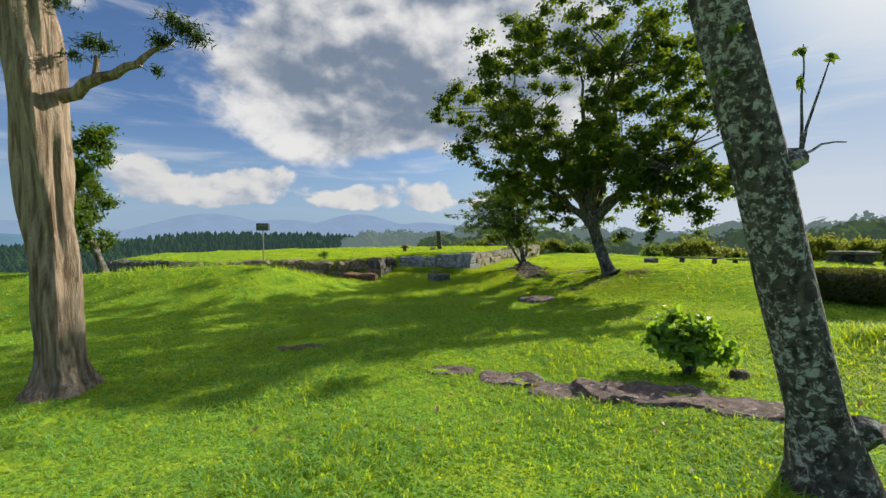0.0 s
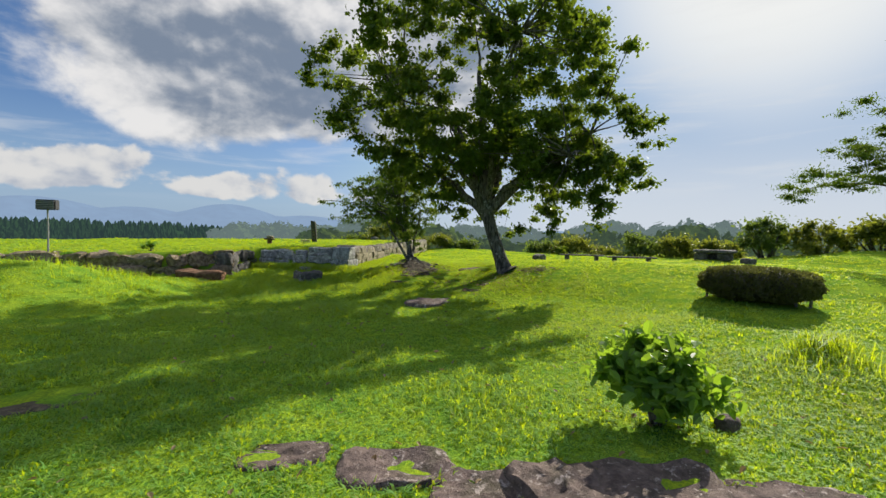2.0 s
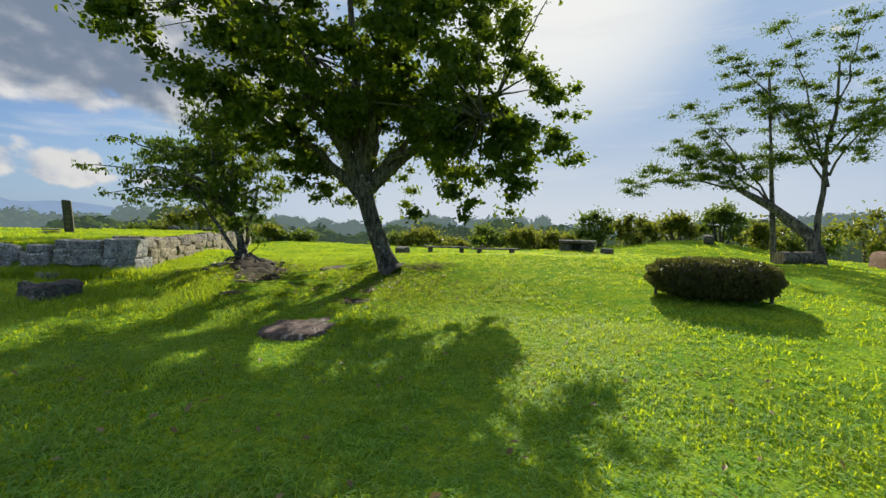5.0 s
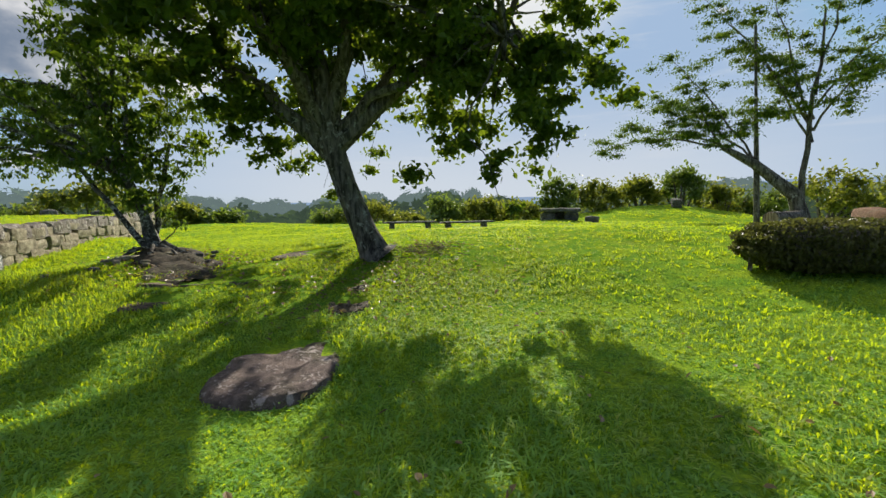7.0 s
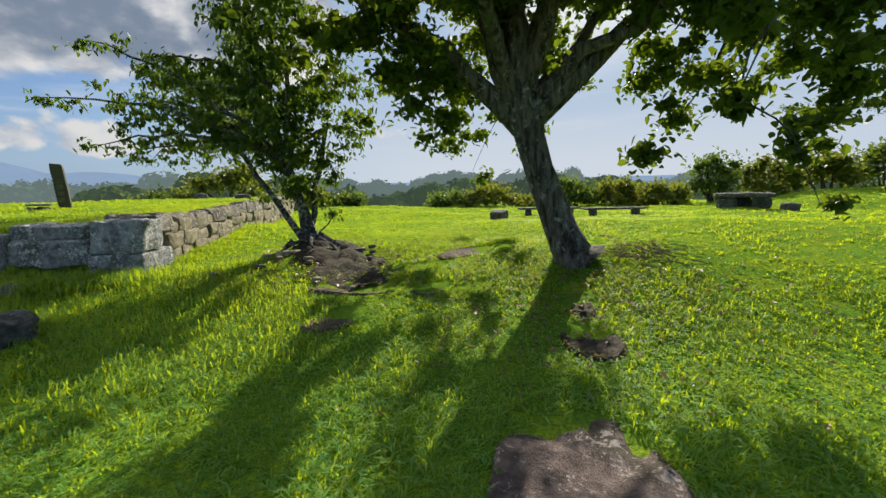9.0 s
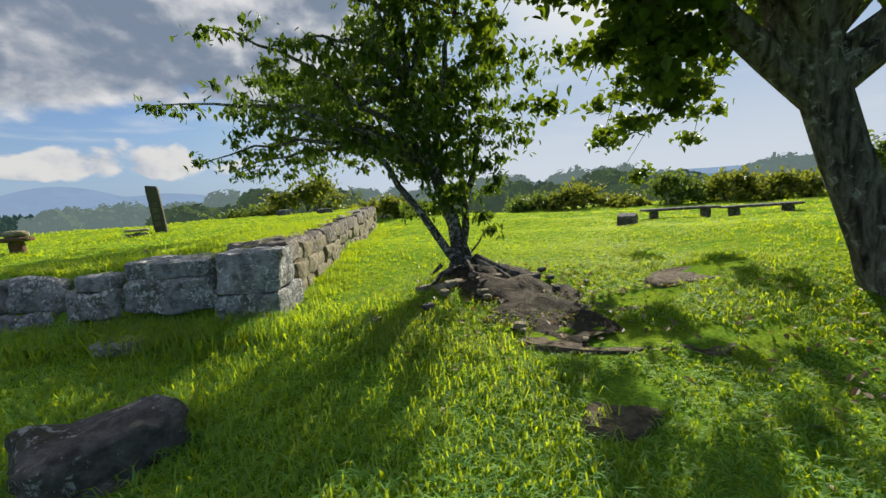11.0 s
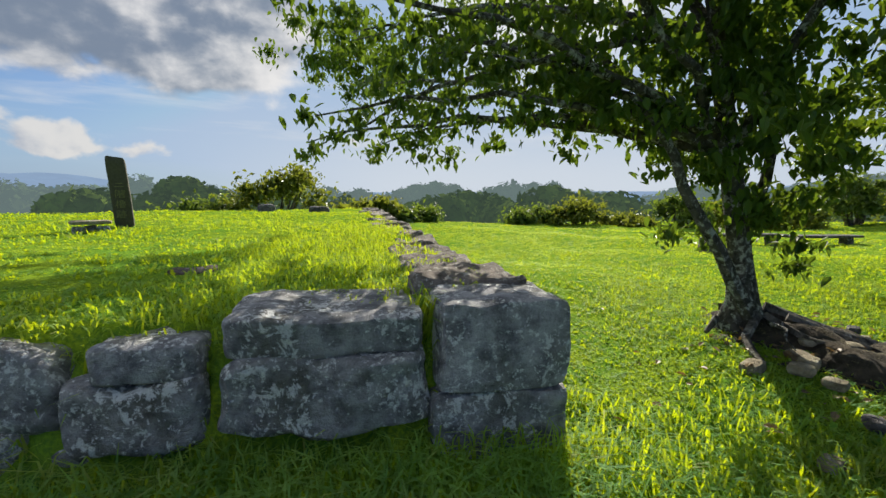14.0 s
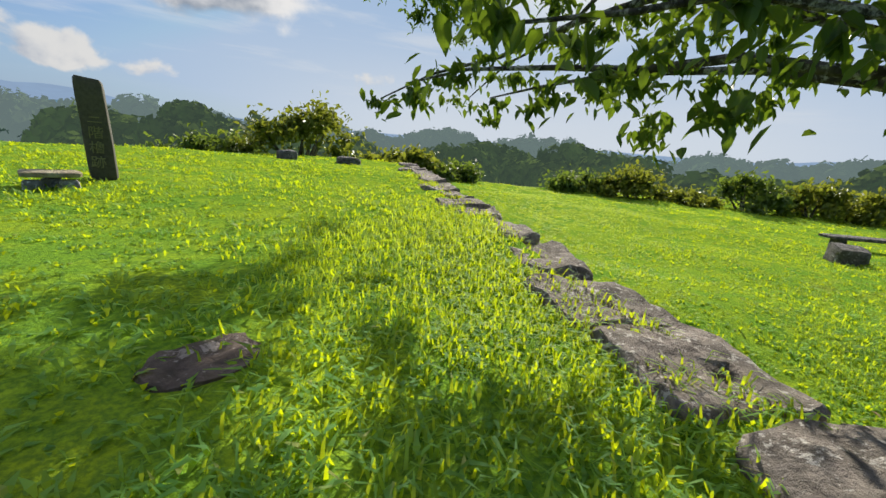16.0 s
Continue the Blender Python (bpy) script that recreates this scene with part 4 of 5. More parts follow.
for i, (x, y, lx, ly, rot) in enumerate([(0.2, 5.58, 0.6, 0.3, 0), (1.0, 5.28, 0.78, 0.46, -12), (1.5, 4.78, 0.62, 0.5, -20), (2.06, 4.66, 0.56, 0.62, 15), (2.7, 4.48, 0.8, 0.55, -10), (3.38, 4.12, 0.8, 0.5, -22), (4.1, 3.72, 0.75, 0.5, -25), (4.8, 3.4, 0.7, 0.5, -20)]):
    sunk_stone(x, y, lx * 1.18, ly * 1.26, 0.07 if i == 3 else 0.03 if i else 0.01, rot, M_PAVE, 60 + i, "weathered brown flat stone sunk in the grass", group="row of sunken stones", jag=0.2, bump=0.075 if i == 3 else 0.055, square=5.0)
sunk_stone(2.82, 12.55, 1.4, 1.02, 0.048, 42, M_PAVE, 71, "large weathered flat stone bedded in the lawn", jag=0.08, bump=0.045)
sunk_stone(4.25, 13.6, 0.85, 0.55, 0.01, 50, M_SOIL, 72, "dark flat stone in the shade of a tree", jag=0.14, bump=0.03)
sunk_stone(-0.38, 21.55, 0.5, 0.32, 0.01, 25, M_PAVE, 75, "brown flat stone on the turf of the terrace", bump=0.02)
sunk_stone(-2.4, 7.15, 1.3, 0.8, -0.005, 12, M_EARTH, 87, "worn bare earth patch in the lawn", "earth_patch", jag=0.3, bump=0.02)
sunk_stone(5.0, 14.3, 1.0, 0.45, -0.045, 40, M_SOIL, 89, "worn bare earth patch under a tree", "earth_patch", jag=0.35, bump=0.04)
for i, (x, y, lx, ly, rot) in enumerate([(3.3, 16.3, 1.5, 0.7, -40), (2.6, 15.5, 0.9, 0.5, 20), (4.4, 16.7, 1.2, 0.6, -20), (3.9, 15.7, 0.8, 0.45, 10), (5.6, 16.7, 1.5, 0.7, -15)]):
    sunk_stone(x, y, lx, ly, -0.012, rot, M_EARTH, 190 + i, "worn bare earth showing through thin grass", "earth_patch", jag=0.35, bump=0.02)
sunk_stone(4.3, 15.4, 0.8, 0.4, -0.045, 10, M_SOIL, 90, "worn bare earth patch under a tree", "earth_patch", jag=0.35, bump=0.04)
sunk_stone(6.6, 12.4, 0.5, 0.25, -0.03, 30, M_EARTH, 88, "worn bare earth patch in the lawn", "earth_patch", bump=0.02)
flat_stone(-0.40, 16.98, 0.84, 0.7, 0.36, 20, M_DARK, 73, "lichen-spotted rough boulder in tall grass", "boulder", 0.32, 9, 7.0, 0.2)
flat_stone(-0.6, 19.05, 0.5, 0.32, 0.2, -25, M_STONE, 74, "grey flat stone fallen before the wall", sink=0.3)
flat_stone(3.98, 5.2, 0.22, 0.18, 0.16, 25, M_PAVE, 76, "small pinkish stone at the foot of a shrub", "small_stone", 0.4, 4)
flat_stone(-3.75, 17.45, 1.4, 0.6, 0.42, -8, M_RUST, 77, "long rust-coloured stone before the broken wall", "fallen_block", 0.4, 6, 7.0, 0.16)
flat_stone(10.2, 21.35, 0.62, 0.5, 0.4, 30, M_DARK, 78, "grey squared block standing on the lawn", "stone_block", 0.2, 5, 7.0, 0.1)
flat_stone(2.6, 18.4, 0.22, 0.14, 0.1, 0, M_FACE, 79, "small pale stone beside roots", "small_stone", 0.4, 3)
flat_stone(2.95, 18.2, 0.2, 0.15, 0.1, 40, M_FACE, 80, "small pale stone beside roots", "small_stone", 0.4, 3)
flat_stone(3.3, 17.5, 0.16, 0.12, 0.08, 10, M_FACE, 81, "small pale stone on the root mound", "small_stone", 0.4, 3)
flat_stone(2.9, 31.0, 0.5, 0.3, 0.3, 10, M_DARK, 82, "squared stone at the far brow of the terrace", "stone_block", 0.25, 3)
flat_stone(4.4, 30.6, 0.6, 0.4, 0.25, -10, M_DARK, 83, "squared stone at the far brow of the terrace", "stone_block", 0.25, 3)
flat_stone(24.2, 14.8, 0.7, 0.5, 0.5, 15, M_DARK, 84, "dark squared stone on a grassy bank", "stone_block", 0.15, 3)


def cap_stones():
    """The flat coping along the side wall, half sunk in turf."""
    a, way, length = frame_on(CORNER, FAR_END)
    out = Vector((*SIDE_OUT, 0))
    ang = math.degrees(math.atan2(way.y, way.x))
    rng = random.Random(9)
    holder = empty("wall_coping", *CORNER, 0, label="worn grey-brown coping slabs along the terrace edge", category="stone wall", kind="structure")
    s = 0.5
    while s < length:
        w = rng.uniform(0.55, 0.95)
        d = rng.uniform(0.42, 0.72) if s > 1.5 else rng.uniform(0.7, 0.85)
        p = a + way * (s + w / 2) - out * (d / 2 + 0.02 + rng.uniform(0.0, 0.08))
        ob = part("slab", slab(w * rng.uniform(1.0, 1.08), d, 0.26, int(s * 100), 8.0, 14 if s < 6 else 8, 0.14, 0.05), M_CAP, holder)
        ob.matrix_basis = pose(p.x - CORNER[0], p.y - CORNER[1], top_z(p.x, p.y) + (0.12 if s < 1.0 else 0.08 if s < 2.0 else 0.065) + rng.uniform(-0.012, 0.012), rng.uniform(-1.5, 1.5), rng.uniform(-1.5, 1.5), ang + rng.uniform(-3, 3))
        FLAT.append((p.x, p.y, w * 0.47, d * 0.42, radians(ang)))
        s += w + rng.uniform(-0.02, 0.16)


cap_stones()


# ---- stone furniture ----


def stone_bench(x, y, rot, length, seed):
    z = ground_at(x, y)
    holder = empty("stone_bench", x, y, z, label="long low stone slab bench on squat stone feet", category="bench", group="benches at the brow")
    holder.rotation_euler = (0, 0, radians(rot))
    ob = part("seat_slab", stone(length, 0.42, 0.075, seed, 4, 9.0, 0.05), M_DARK, holder)
    ob.matrix_basis = pose(0, 0, 0.22)
    for k in (-0.33, 0.33):
        ob = part("foot", stone(0.22, 0.26, 0.28, seed + 3 + k, 3, 7.0, 0.06), M_DARK, holder)
        ob.matrix_basis = pose(k * length, 0, -0.05)


stone_bench(12.55, 21.35, -38, 2.15, 5)
stone_bench(14.5, 20.1, -32, 2.3, 6)


def slab_table(name, x, y, rot, lx, ly, h, mat, label, seed, foot_mat):
    z = ground_at(x, y)
    holder = empty(name, x, y, z, label=label, category="stone table")
    holder.rotation_euler = (0, 0, radians(rot))
    ob = part("top_slab", stone(lx, ly, h * 0.35, seed, 5, 6.0, 0.1), mat, holder)
    ob.matrix_basis = pose(0, 0, h * 0.65)
    for i, (u, v) in enumerate(((-0.3, -0.2), (0.28, -0.15), (0.0, 0.22))):
        ob = part("foot", stone(lx * 0.34, ly * 0.4, h * 0.72, seed + i, 4, 5.0, 0.12), foot_mat, holder)
        ob.matrix_basis = pose(u * lx, v * ly, -0.04)


slab_table("ruined_slab", 15.9, 16.7, -60, 1.5, 0.9, 0.42, M_DARK, "dark tilted slab on rough stones in the lawn", 8, M_DARK)
flat_stone(16.5, 15.7, 0.5, 0.4, 0.3, 0, M_DARK, 85, "dark rough stone beside a slab", "rough_stone", 0.3, 4)
slab_table("low_slab", -1.15, 26.0, 10, 0.5, 0.36, 0.18, M_FACE, "low pale-topped slab on stones beside the marker", 9, M_STONE)


def pedestal():
    x, y = -2.62, 23.8
    holder = empty("pedestal_table", x, y, ground_at(x, y), label="small bowl-like stone on a short reddish pillar", category="stone table")
    ob = part("pillar", stone(0.2, 0.2, 0.26, 2, 4, 5.0, 0.05), M_RUST, holder)
    ob.matrix_basis = pose(0, 0, -0.04)
    ob = part("top_slab", stone(0.46, 0.4, 0.08, 3, 5, 5.0, 0.07), M_RUST, holder)
    ob.matrix_basis = pose(0, 0, 0.2)
    ob = part("bowl_stone", stone(0.34, 0.3, 0.13, 4, 4, 3.0, 0.07), M_FACE, holder)
    ob.matrix_basis = pose(0.02, 0, 0.27)


pedestal()


def glyphs(text, size, x, y, z, rot, parent, name):
    cu = bpy.data.curves.new(name, "FONT")
    cu.body, cu.size, cu.extrude, cu.align_x, cu.align_y = text, size, 0.004, "CENTER", "CENTER"
    tmp = bpy.data.objects.new(name, cu)
    me = bpy.data.meshes.new_from_object(tmp)
    bpy.data.objects.remove(tmp)
    me.materials.append(M_TEXT)
    ob = new(name, me)
    ob.parent = parent
    ob.matrix_basis = pose(x, y, z, 90, 0, rot)
    return ob


def marker_pillar():
    """Upright inscribed stone, facing the way that the path comes."""
    x, y = -0.74, 26.5
    z = ground_at(x, y)
    holder = empty("marker_stone", x, y, z, label="upright dark inscribed marker stone with mossy lettering", category="stone marker")
    holder.rotation_euler = (0, 0, radians(-6))
    bm = stone(0.27, 0.16, 1.16, 12, 9, 14.0, 0.035)
    for v in bm.verts:
        if v.co.z > 1.03:
            v.co.z += 0.12 * (-v.co.x)
    part("shaft", bm, M_PILLAR, holder)
    for i, ch in enumerate("三階櫓跡"):
        glyphs(ch, 0.15, 0.0, -0.086, 0.72 - 0.17 * i, 0, holder, "character")
    for i, (u, v, w) in enumerate(((-0.03, 0.94, 0.04), (0.03, 0.92, 0.04), (0.0, 0.88, 0.11))):
        bm = bmesh.new()
        bmesh.ops.create_cube(bm, size=1.0)
        for q in bm.verts:
            q.co = (q.co.x * w + u, q.co.y * 0.01 - 0.084, q.co.z * (0.08 if i < 2 else 0.03) + v)
        part("worn_mark", bm, M_TEXT, holder)


marker_pillar()


def lamp_post():
    x, y = -7.85, 17.3
    holder = empty("floodlight_post", x, y, ground_at(x, y), label="thin pale post with a dark boxed floodlight", category="floodlight")
    bm = bmesh.new()
    tube(bm, [(0, 0, -0.1), (0, 0, 1.3)], [0.025, 0.022], 10)
    part("post", bm, M_POLE, holder)
    bm = bmesh.new()
    bmesh.ops.create_cube(bm, size=1.0)
    for q in bm.verts:
        q.co = (q.co.x * 0.5, q.co.y * 0.22, q.co.z * 0.3 + 1.42)
    bmesh.ops.bevel(bm, geom=bm.edges[:], offset=0.02, segments=2, affect="EDGES")
    box = part("lamp_box", bm, M_METAL, holder)
    for k in range(5):
        bm = bmesh.new()
        bmesh.ops.create_cube(bm, size=1.0)
        for q in bm.verts:
            q.co = (q.co.x * 0.44, q.co.y * 0.02 - 0.12, q.co.z * 0.02 + 1.32 + 0.05 * k)
        part("louvre", bm, M_POLE, box)


lamp_post()


def post_and_log():
    x, y = 20.7, 11.2
    z = ground_at(x, y)
    bm = bmesh.new()
    tube(bm, [(0, 0, -0.1), (-0.14, 0.09, 2.0), (-0.32, 0.2, 4.6), (-0.5, 0.3, 7.0)], [0.1, 0.09, 0.05, 0.045], 10, 0.05)
    ob = part("wooden_post", bm, M_BARK)
    ob.location = (x, y, z)
    tagged(ob, "tall dark wooden post beside a tree", "post")
    lx, ly = 19.8, 10.3
    holder = empty("felled_log", lx, ly, ground_at(lx, ly), label="thick sawn log lying on the grass", category="log")
    bm = bmesh.new()
    tube(bm, bend((-0.75, 0.35, 0.2), (0.75, -0.35, 0.2), 6, 0, 0.02, 3), [0.26, 0.25, 0.245, 0.25, 0.24, 0.24, 0.23], 14, 0.12)
    part("stem", bm, M_BARK, holder)
    bm = bmesh.new()
    tube(bm, [(-0.757, 0.354, 0.2), (-0.775, 0.362, 0.2)], [0.235, 0.225], 14)
    part("sawn_end", bm, M_PALEWOOD, holder, "pale sawn end")


post_and_log()
flat_stone(20.6, 8.0, 2.6, 0.8, 0.7, 20, M_RUST, 86, "long brick-brown bank stone under trees", "bank_stone", 0.3, 5, 6.0, 0.14)


# ---- root mound ----


def root_mound():
    holder = empty("root_mound", 3.3, 18.4, ground_at(3.3, 18.4), label="bare earth mound with exposed roots under a small tree", category="mound", kind="structure")
    z0 = ground_at(3.3, 18.4)
    n = 34
    t = np.linspace(-1, 1, n)
    u, v = np.meshgrid(t, t)
    a = radians(-98)
    px = 3.32 + u * 1.5 * math.cos(a) - v * 0.75 * math.sin(a) + 0.12
    py = 17.75 + u * 1.5 * math.sin(a) + v * 0.75 * math.cos(a)
    r2 = u * u + v * v
    rough = np.array([[noise.fractal((float(x) * 2.6, float(y) * 2.6, 0.0), 1.0, 2.0, 4) for x, y in zip(rx, ry)] for rx, ry in zip(px, py)])
    pz = land(px, py) + 0.13 * np.clip(1 - r2, -0.8, 1) + 0.10 * rough - 0.03
    verts = np.stack([px - 3.3, py - 18.4, pz - z0], -1).reshape(-1, 3)
    i = (np.arange(n - 1)[:, None] * n + np.arange(n - 1)).ravel()
    from_arrays("earth", verts, np.stack([i, i + 1, i + n + 1, i + n], -1), M_SOIL, holder, True)
    rng = random.Random(6)
    for k, pts in enumerate([[(3.45, 18.55), (3.65, 18.2), (3.75, 17.85), (3.95, 17.5), (4.0, 17.1)], [(3.3, 18.5), (3.25, 18.2), (3.4, 17.9)], [(3.2, 18.6), (2.98, 18.5), (2.8, 18.52), (2.65, 18.4)], [(3.4, 18.45), (3.5, 18.1), (3.45, 17.7)], [(3.4, 18.85), (3.65, 18.9), (3.9, 18.78)], [(3.15, 18.75), (2.95, 18.9)]]):
        bm = bmesh.new()
        p3 = []
        for j, (x, y) in enumerate(pts):
            x, y = x + rng.uniform(-0.08, 0.08), y + rng.uniform(-0.08, 0.08)
            p3.append((x - 3.3, y - 18.4, ground_at(x, y) + (0.15 if j == 0 else 0.085 - 0.025 * j + rng.uniform(-0.02, 0.02)) - z0))
        tube(bm, p3, taper(0.065 if k == 0 else 0.034, 0.02, len(p3) - 1), 8, 0.6, k)
        part("root", bm, M_BARK, holder)
    FLAT.append((3.4, 17.95, 0.75, 0.36, a))


root_mound()


def twig_litter():
    """Dry twigs heaped beside the big trunk."""
    g = random.Random(2)
    bm = bmesh.new()
    for i in range(110):
        x, y = 6.65 + g.gauss(0, 0.36), 14.55 + g.gauss(0, 0.24)
        z = ground_at(x, y) + g.uniform(0.01, 0.07)
        t, l = g.uniform(0, math.pi), g.uniform(0.06, 0.22)
        d = Vector((math.cos(t) * l, math.sin(t) * l, g.uniform(-0.02, 0.07)))
        tube(bm, [Vector((x, y, z)) - d, Vector((x, y, z)), Vector((x, y, z)) + d], [0.005, 0.006, 0.003], 4)
    ob = part("twig_litter", bm, M_PALEWOOD)
    tagged(ob, "scattered dry twigs and dead stalks on grass", "twigs", kind="stuff")


twig_litter()


# ---- brow planting ----
brow = [(4.6, 35, 3.0, 2.0, 2.6, M_YELLOW), (2.2, 35.5, 2.4, 1.6, 1.5, M_BROW), (7.4, 33.0, 2.4, 1.5, 1.3, M_YELLOW), (9.6, 32.4, 1.8, 1.3, 0.9, M_BROW)]
brow += [(15.5 + 1.35 * k, 31.2 - 1.75 * k, 1.9, 1.7, (1.15 if k < 3 else 1.5 if k < 6 else 2.2) + 0.35 * math.sin(2.3 * k), M_YELLOW if k % 3 else M_BROW) for k in range(11)]
brow += [(28, 9.5, 2.8, 2.4, 2.9, M_YELLOW), (29, 5, 3.0, 2.6, 3.8, M_BROW), (26, 6.5, 2.4, 2.0, 2.4, M_YELLOW), (27, 1, 3.0, 2.6, 3.6, M_BROW), (31, 12, 2.6, 2.2, 2.2, M_BROW)]
for i, (x, y, rx, ry, h, mat) in enumerate(brow):
    bush("brow_bush", "spreading yellow-green bush at the brow of the hill" if mat is M_YELLOW else "dense green bush at the brow of the hill", x, y, ground_at(x, y) - 0.3, rx, ry, h + 0.4, 2900, 0.2, mat, 100 + i, 20)
bush("weed_clump", "bright green weed clump on the wall top", -5.6, 18.6, ground_at(-5.6, 18.6), 0.35, 0.35, 0.45, 260, 0.1, M_SHRUB, 99, 6)

# ---- far land ----


def far_woods(name, count, near, far, az0, az1, mat, seed, label, el0, el1, quads):
    """Broad-leaved woods below the hill, tree beside tree."""
    g = np.random.default_rng(seed)
    verts = []
    for i in range(count):
        az = radians(g.uniform(az0, az1))
        d = near + (far - near) * g.random() ** 0.8
        r = g.uniform(3.0, 5.2) * (0.7 + d / 260)
        sky = el0 + (el1 - el0) * (0.5 + 0.25 * math.sin(az * 9 + 1) + 0.25 * math.sin(az * 23)) * (0.35 + 0.65 * (d - near) / (far - near))
        top = 1.3 + d * math.tan(radians(sky)) + g.normal(0, 1.3)
        c = np.array([5 + d * math.sin(az), 14 + d * math.cos(az), top - r * 0.8])
        v = g.normal(size=(quads, 3))
        v /= np.linalg.norm(v, axis=1)[:, None]
        lobes = 1 + 0.22 * np.sin(4 * np.arctan2(v[:, 1], v[:, 0]) + i) * np.cos(3 * v[:, 2] + i)
        p = c + v * lobes[:, None] * r * g.uniform(0.8, 1.05, quads)[:, None] * np.array([1, 1, 0.75])
        s_ = r * g.uniform(0.07, 0.16, quads)[:, None]
        a = np.cross(v, g.normal(size=(quads, 3)))
        a /= np.linalg.norm(a, axis=1)[:, None] + 1e-9
        b = np.cross(v + 0.5 * g.normal(size=(quads, 3)), a)
        verts.append(np.stack([p - a * s_ - b * s_ * 0.7, p + a * s_ * 0.8 - b * s_, p + a * s_ + b * s_ * 0.8, p - a * s_ * 0.7 + b * s_], 1))
    verts = np.concatenate(verts).reshape(-1, 3)
    faces = np.arange(len(verts)).reshape(-1, 4)
    tagged(from_arrays(name, verts, faces, mat), label, "woods", kind="stuff")


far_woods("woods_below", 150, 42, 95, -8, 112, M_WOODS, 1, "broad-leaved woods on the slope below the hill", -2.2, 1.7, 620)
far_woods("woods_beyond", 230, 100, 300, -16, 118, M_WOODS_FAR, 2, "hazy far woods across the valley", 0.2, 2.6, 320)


def conifer_hill():
    g = np.random.default_rng(5)

    def top(az):
        return 1.75 * np.exp(-((az + 27) / 13.0) ** 4) + 0.9 * np.exp(-((az + 9) / 8.0) ** 2) + 0.5 * np.exp(-((az + 50) / 14.0) ** 2) - 0.15
    na, nr = 90, 24
    az = np.linspace(-75, 12, na)
    rr = np.linspace(170, 560, nr)
    A, D = np.meshgrid(az, rr)
    t = (D - 170) / 390
    Z = -24 + (24 + D * np.tan(np.radians(top(A))) * 1.0 - 9) * smooth(0.0, 0.75, t) - 25 * smooth(0.85, 1.0, t)
    X, Y = 5 + D * np.sin(np.radians(A)), 14 + D * np.cos(np.radians(A))
    i = (np.arange(nr - 1)[:, None] * na + np.arange(na - 1)).ravel()
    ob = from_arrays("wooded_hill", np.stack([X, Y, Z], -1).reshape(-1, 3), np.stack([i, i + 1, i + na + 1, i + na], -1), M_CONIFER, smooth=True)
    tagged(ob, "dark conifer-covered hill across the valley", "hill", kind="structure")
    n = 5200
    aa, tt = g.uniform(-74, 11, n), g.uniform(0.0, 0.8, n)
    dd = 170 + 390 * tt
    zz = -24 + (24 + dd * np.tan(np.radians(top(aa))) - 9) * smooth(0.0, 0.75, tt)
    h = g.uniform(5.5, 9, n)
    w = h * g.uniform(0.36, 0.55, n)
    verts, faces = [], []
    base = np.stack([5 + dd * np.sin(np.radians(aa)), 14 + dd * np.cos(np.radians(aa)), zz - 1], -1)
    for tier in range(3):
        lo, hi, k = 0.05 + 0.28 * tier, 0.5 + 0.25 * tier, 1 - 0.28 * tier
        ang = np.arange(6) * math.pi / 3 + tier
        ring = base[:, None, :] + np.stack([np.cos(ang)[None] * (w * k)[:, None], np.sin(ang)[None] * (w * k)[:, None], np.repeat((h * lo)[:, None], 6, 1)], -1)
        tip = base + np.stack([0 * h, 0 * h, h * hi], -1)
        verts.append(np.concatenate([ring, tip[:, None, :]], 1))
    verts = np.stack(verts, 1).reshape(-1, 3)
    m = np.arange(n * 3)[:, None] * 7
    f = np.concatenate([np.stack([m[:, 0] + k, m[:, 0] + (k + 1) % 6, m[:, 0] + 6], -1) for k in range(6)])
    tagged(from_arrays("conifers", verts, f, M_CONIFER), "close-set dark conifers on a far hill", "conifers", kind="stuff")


conifer_hill()


def mountain_range(name, dist, peaks, az0, az1, mat, label, seed):
    """A far ridge as a real slope; peaks: azimuth, width, height in degrees."""
    n, m = 260, 8
    az = np.linspace(az0, az1, n)
    el = np.zeros(n)
    for a, w, h in peaks:
        el = np.maximum(el, h * np.exp(-((az - a) / w) ** 2))
    el = el + np.array([0.08 * noise.fractal((float(a) * 0.25 + seed, 1.7, 0.3), 1.0, 2.0, 5) for a in az])
    verts = []
    for k in range(m):
        t = k / (m - 1)
        d = dist * (0.72 + 0.28 * t)
        z = -60 + (60 + dist * np.tan(np.radians(el))) * t ** 1.3 + (0 if k == m - 1 else 1) * dist * 0.004 * np.sin(az * 1.7 + k)
        verts.append(np.stack([d * np.sin(np.radians(az)), d * np.cos(np.radians(az)), z], -1))
    i = (np.arange(m - 1)[:, None] * n + np.arange(n - 1)).ravel()
    ob = from_arrays(name, np.concatenate(verts), np.stack([i, i + 1, i + n + 1, i + n], -1), mat, smooth=True)
    tagged(ob, label, "mountains", kind="structure")


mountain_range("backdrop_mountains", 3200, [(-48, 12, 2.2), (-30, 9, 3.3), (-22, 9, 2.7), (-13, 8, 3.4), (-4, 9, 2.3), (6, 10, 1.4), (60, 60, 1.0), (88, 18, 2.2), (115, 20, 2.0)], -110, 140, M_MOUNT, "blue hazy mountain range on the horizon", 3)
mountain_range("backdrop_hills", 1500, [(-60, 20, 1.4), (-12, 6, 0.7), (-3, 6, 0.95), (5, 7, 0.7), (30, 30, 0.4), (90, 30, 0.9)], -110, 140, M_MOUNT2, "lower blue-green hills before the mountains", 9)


# ---- grass ----


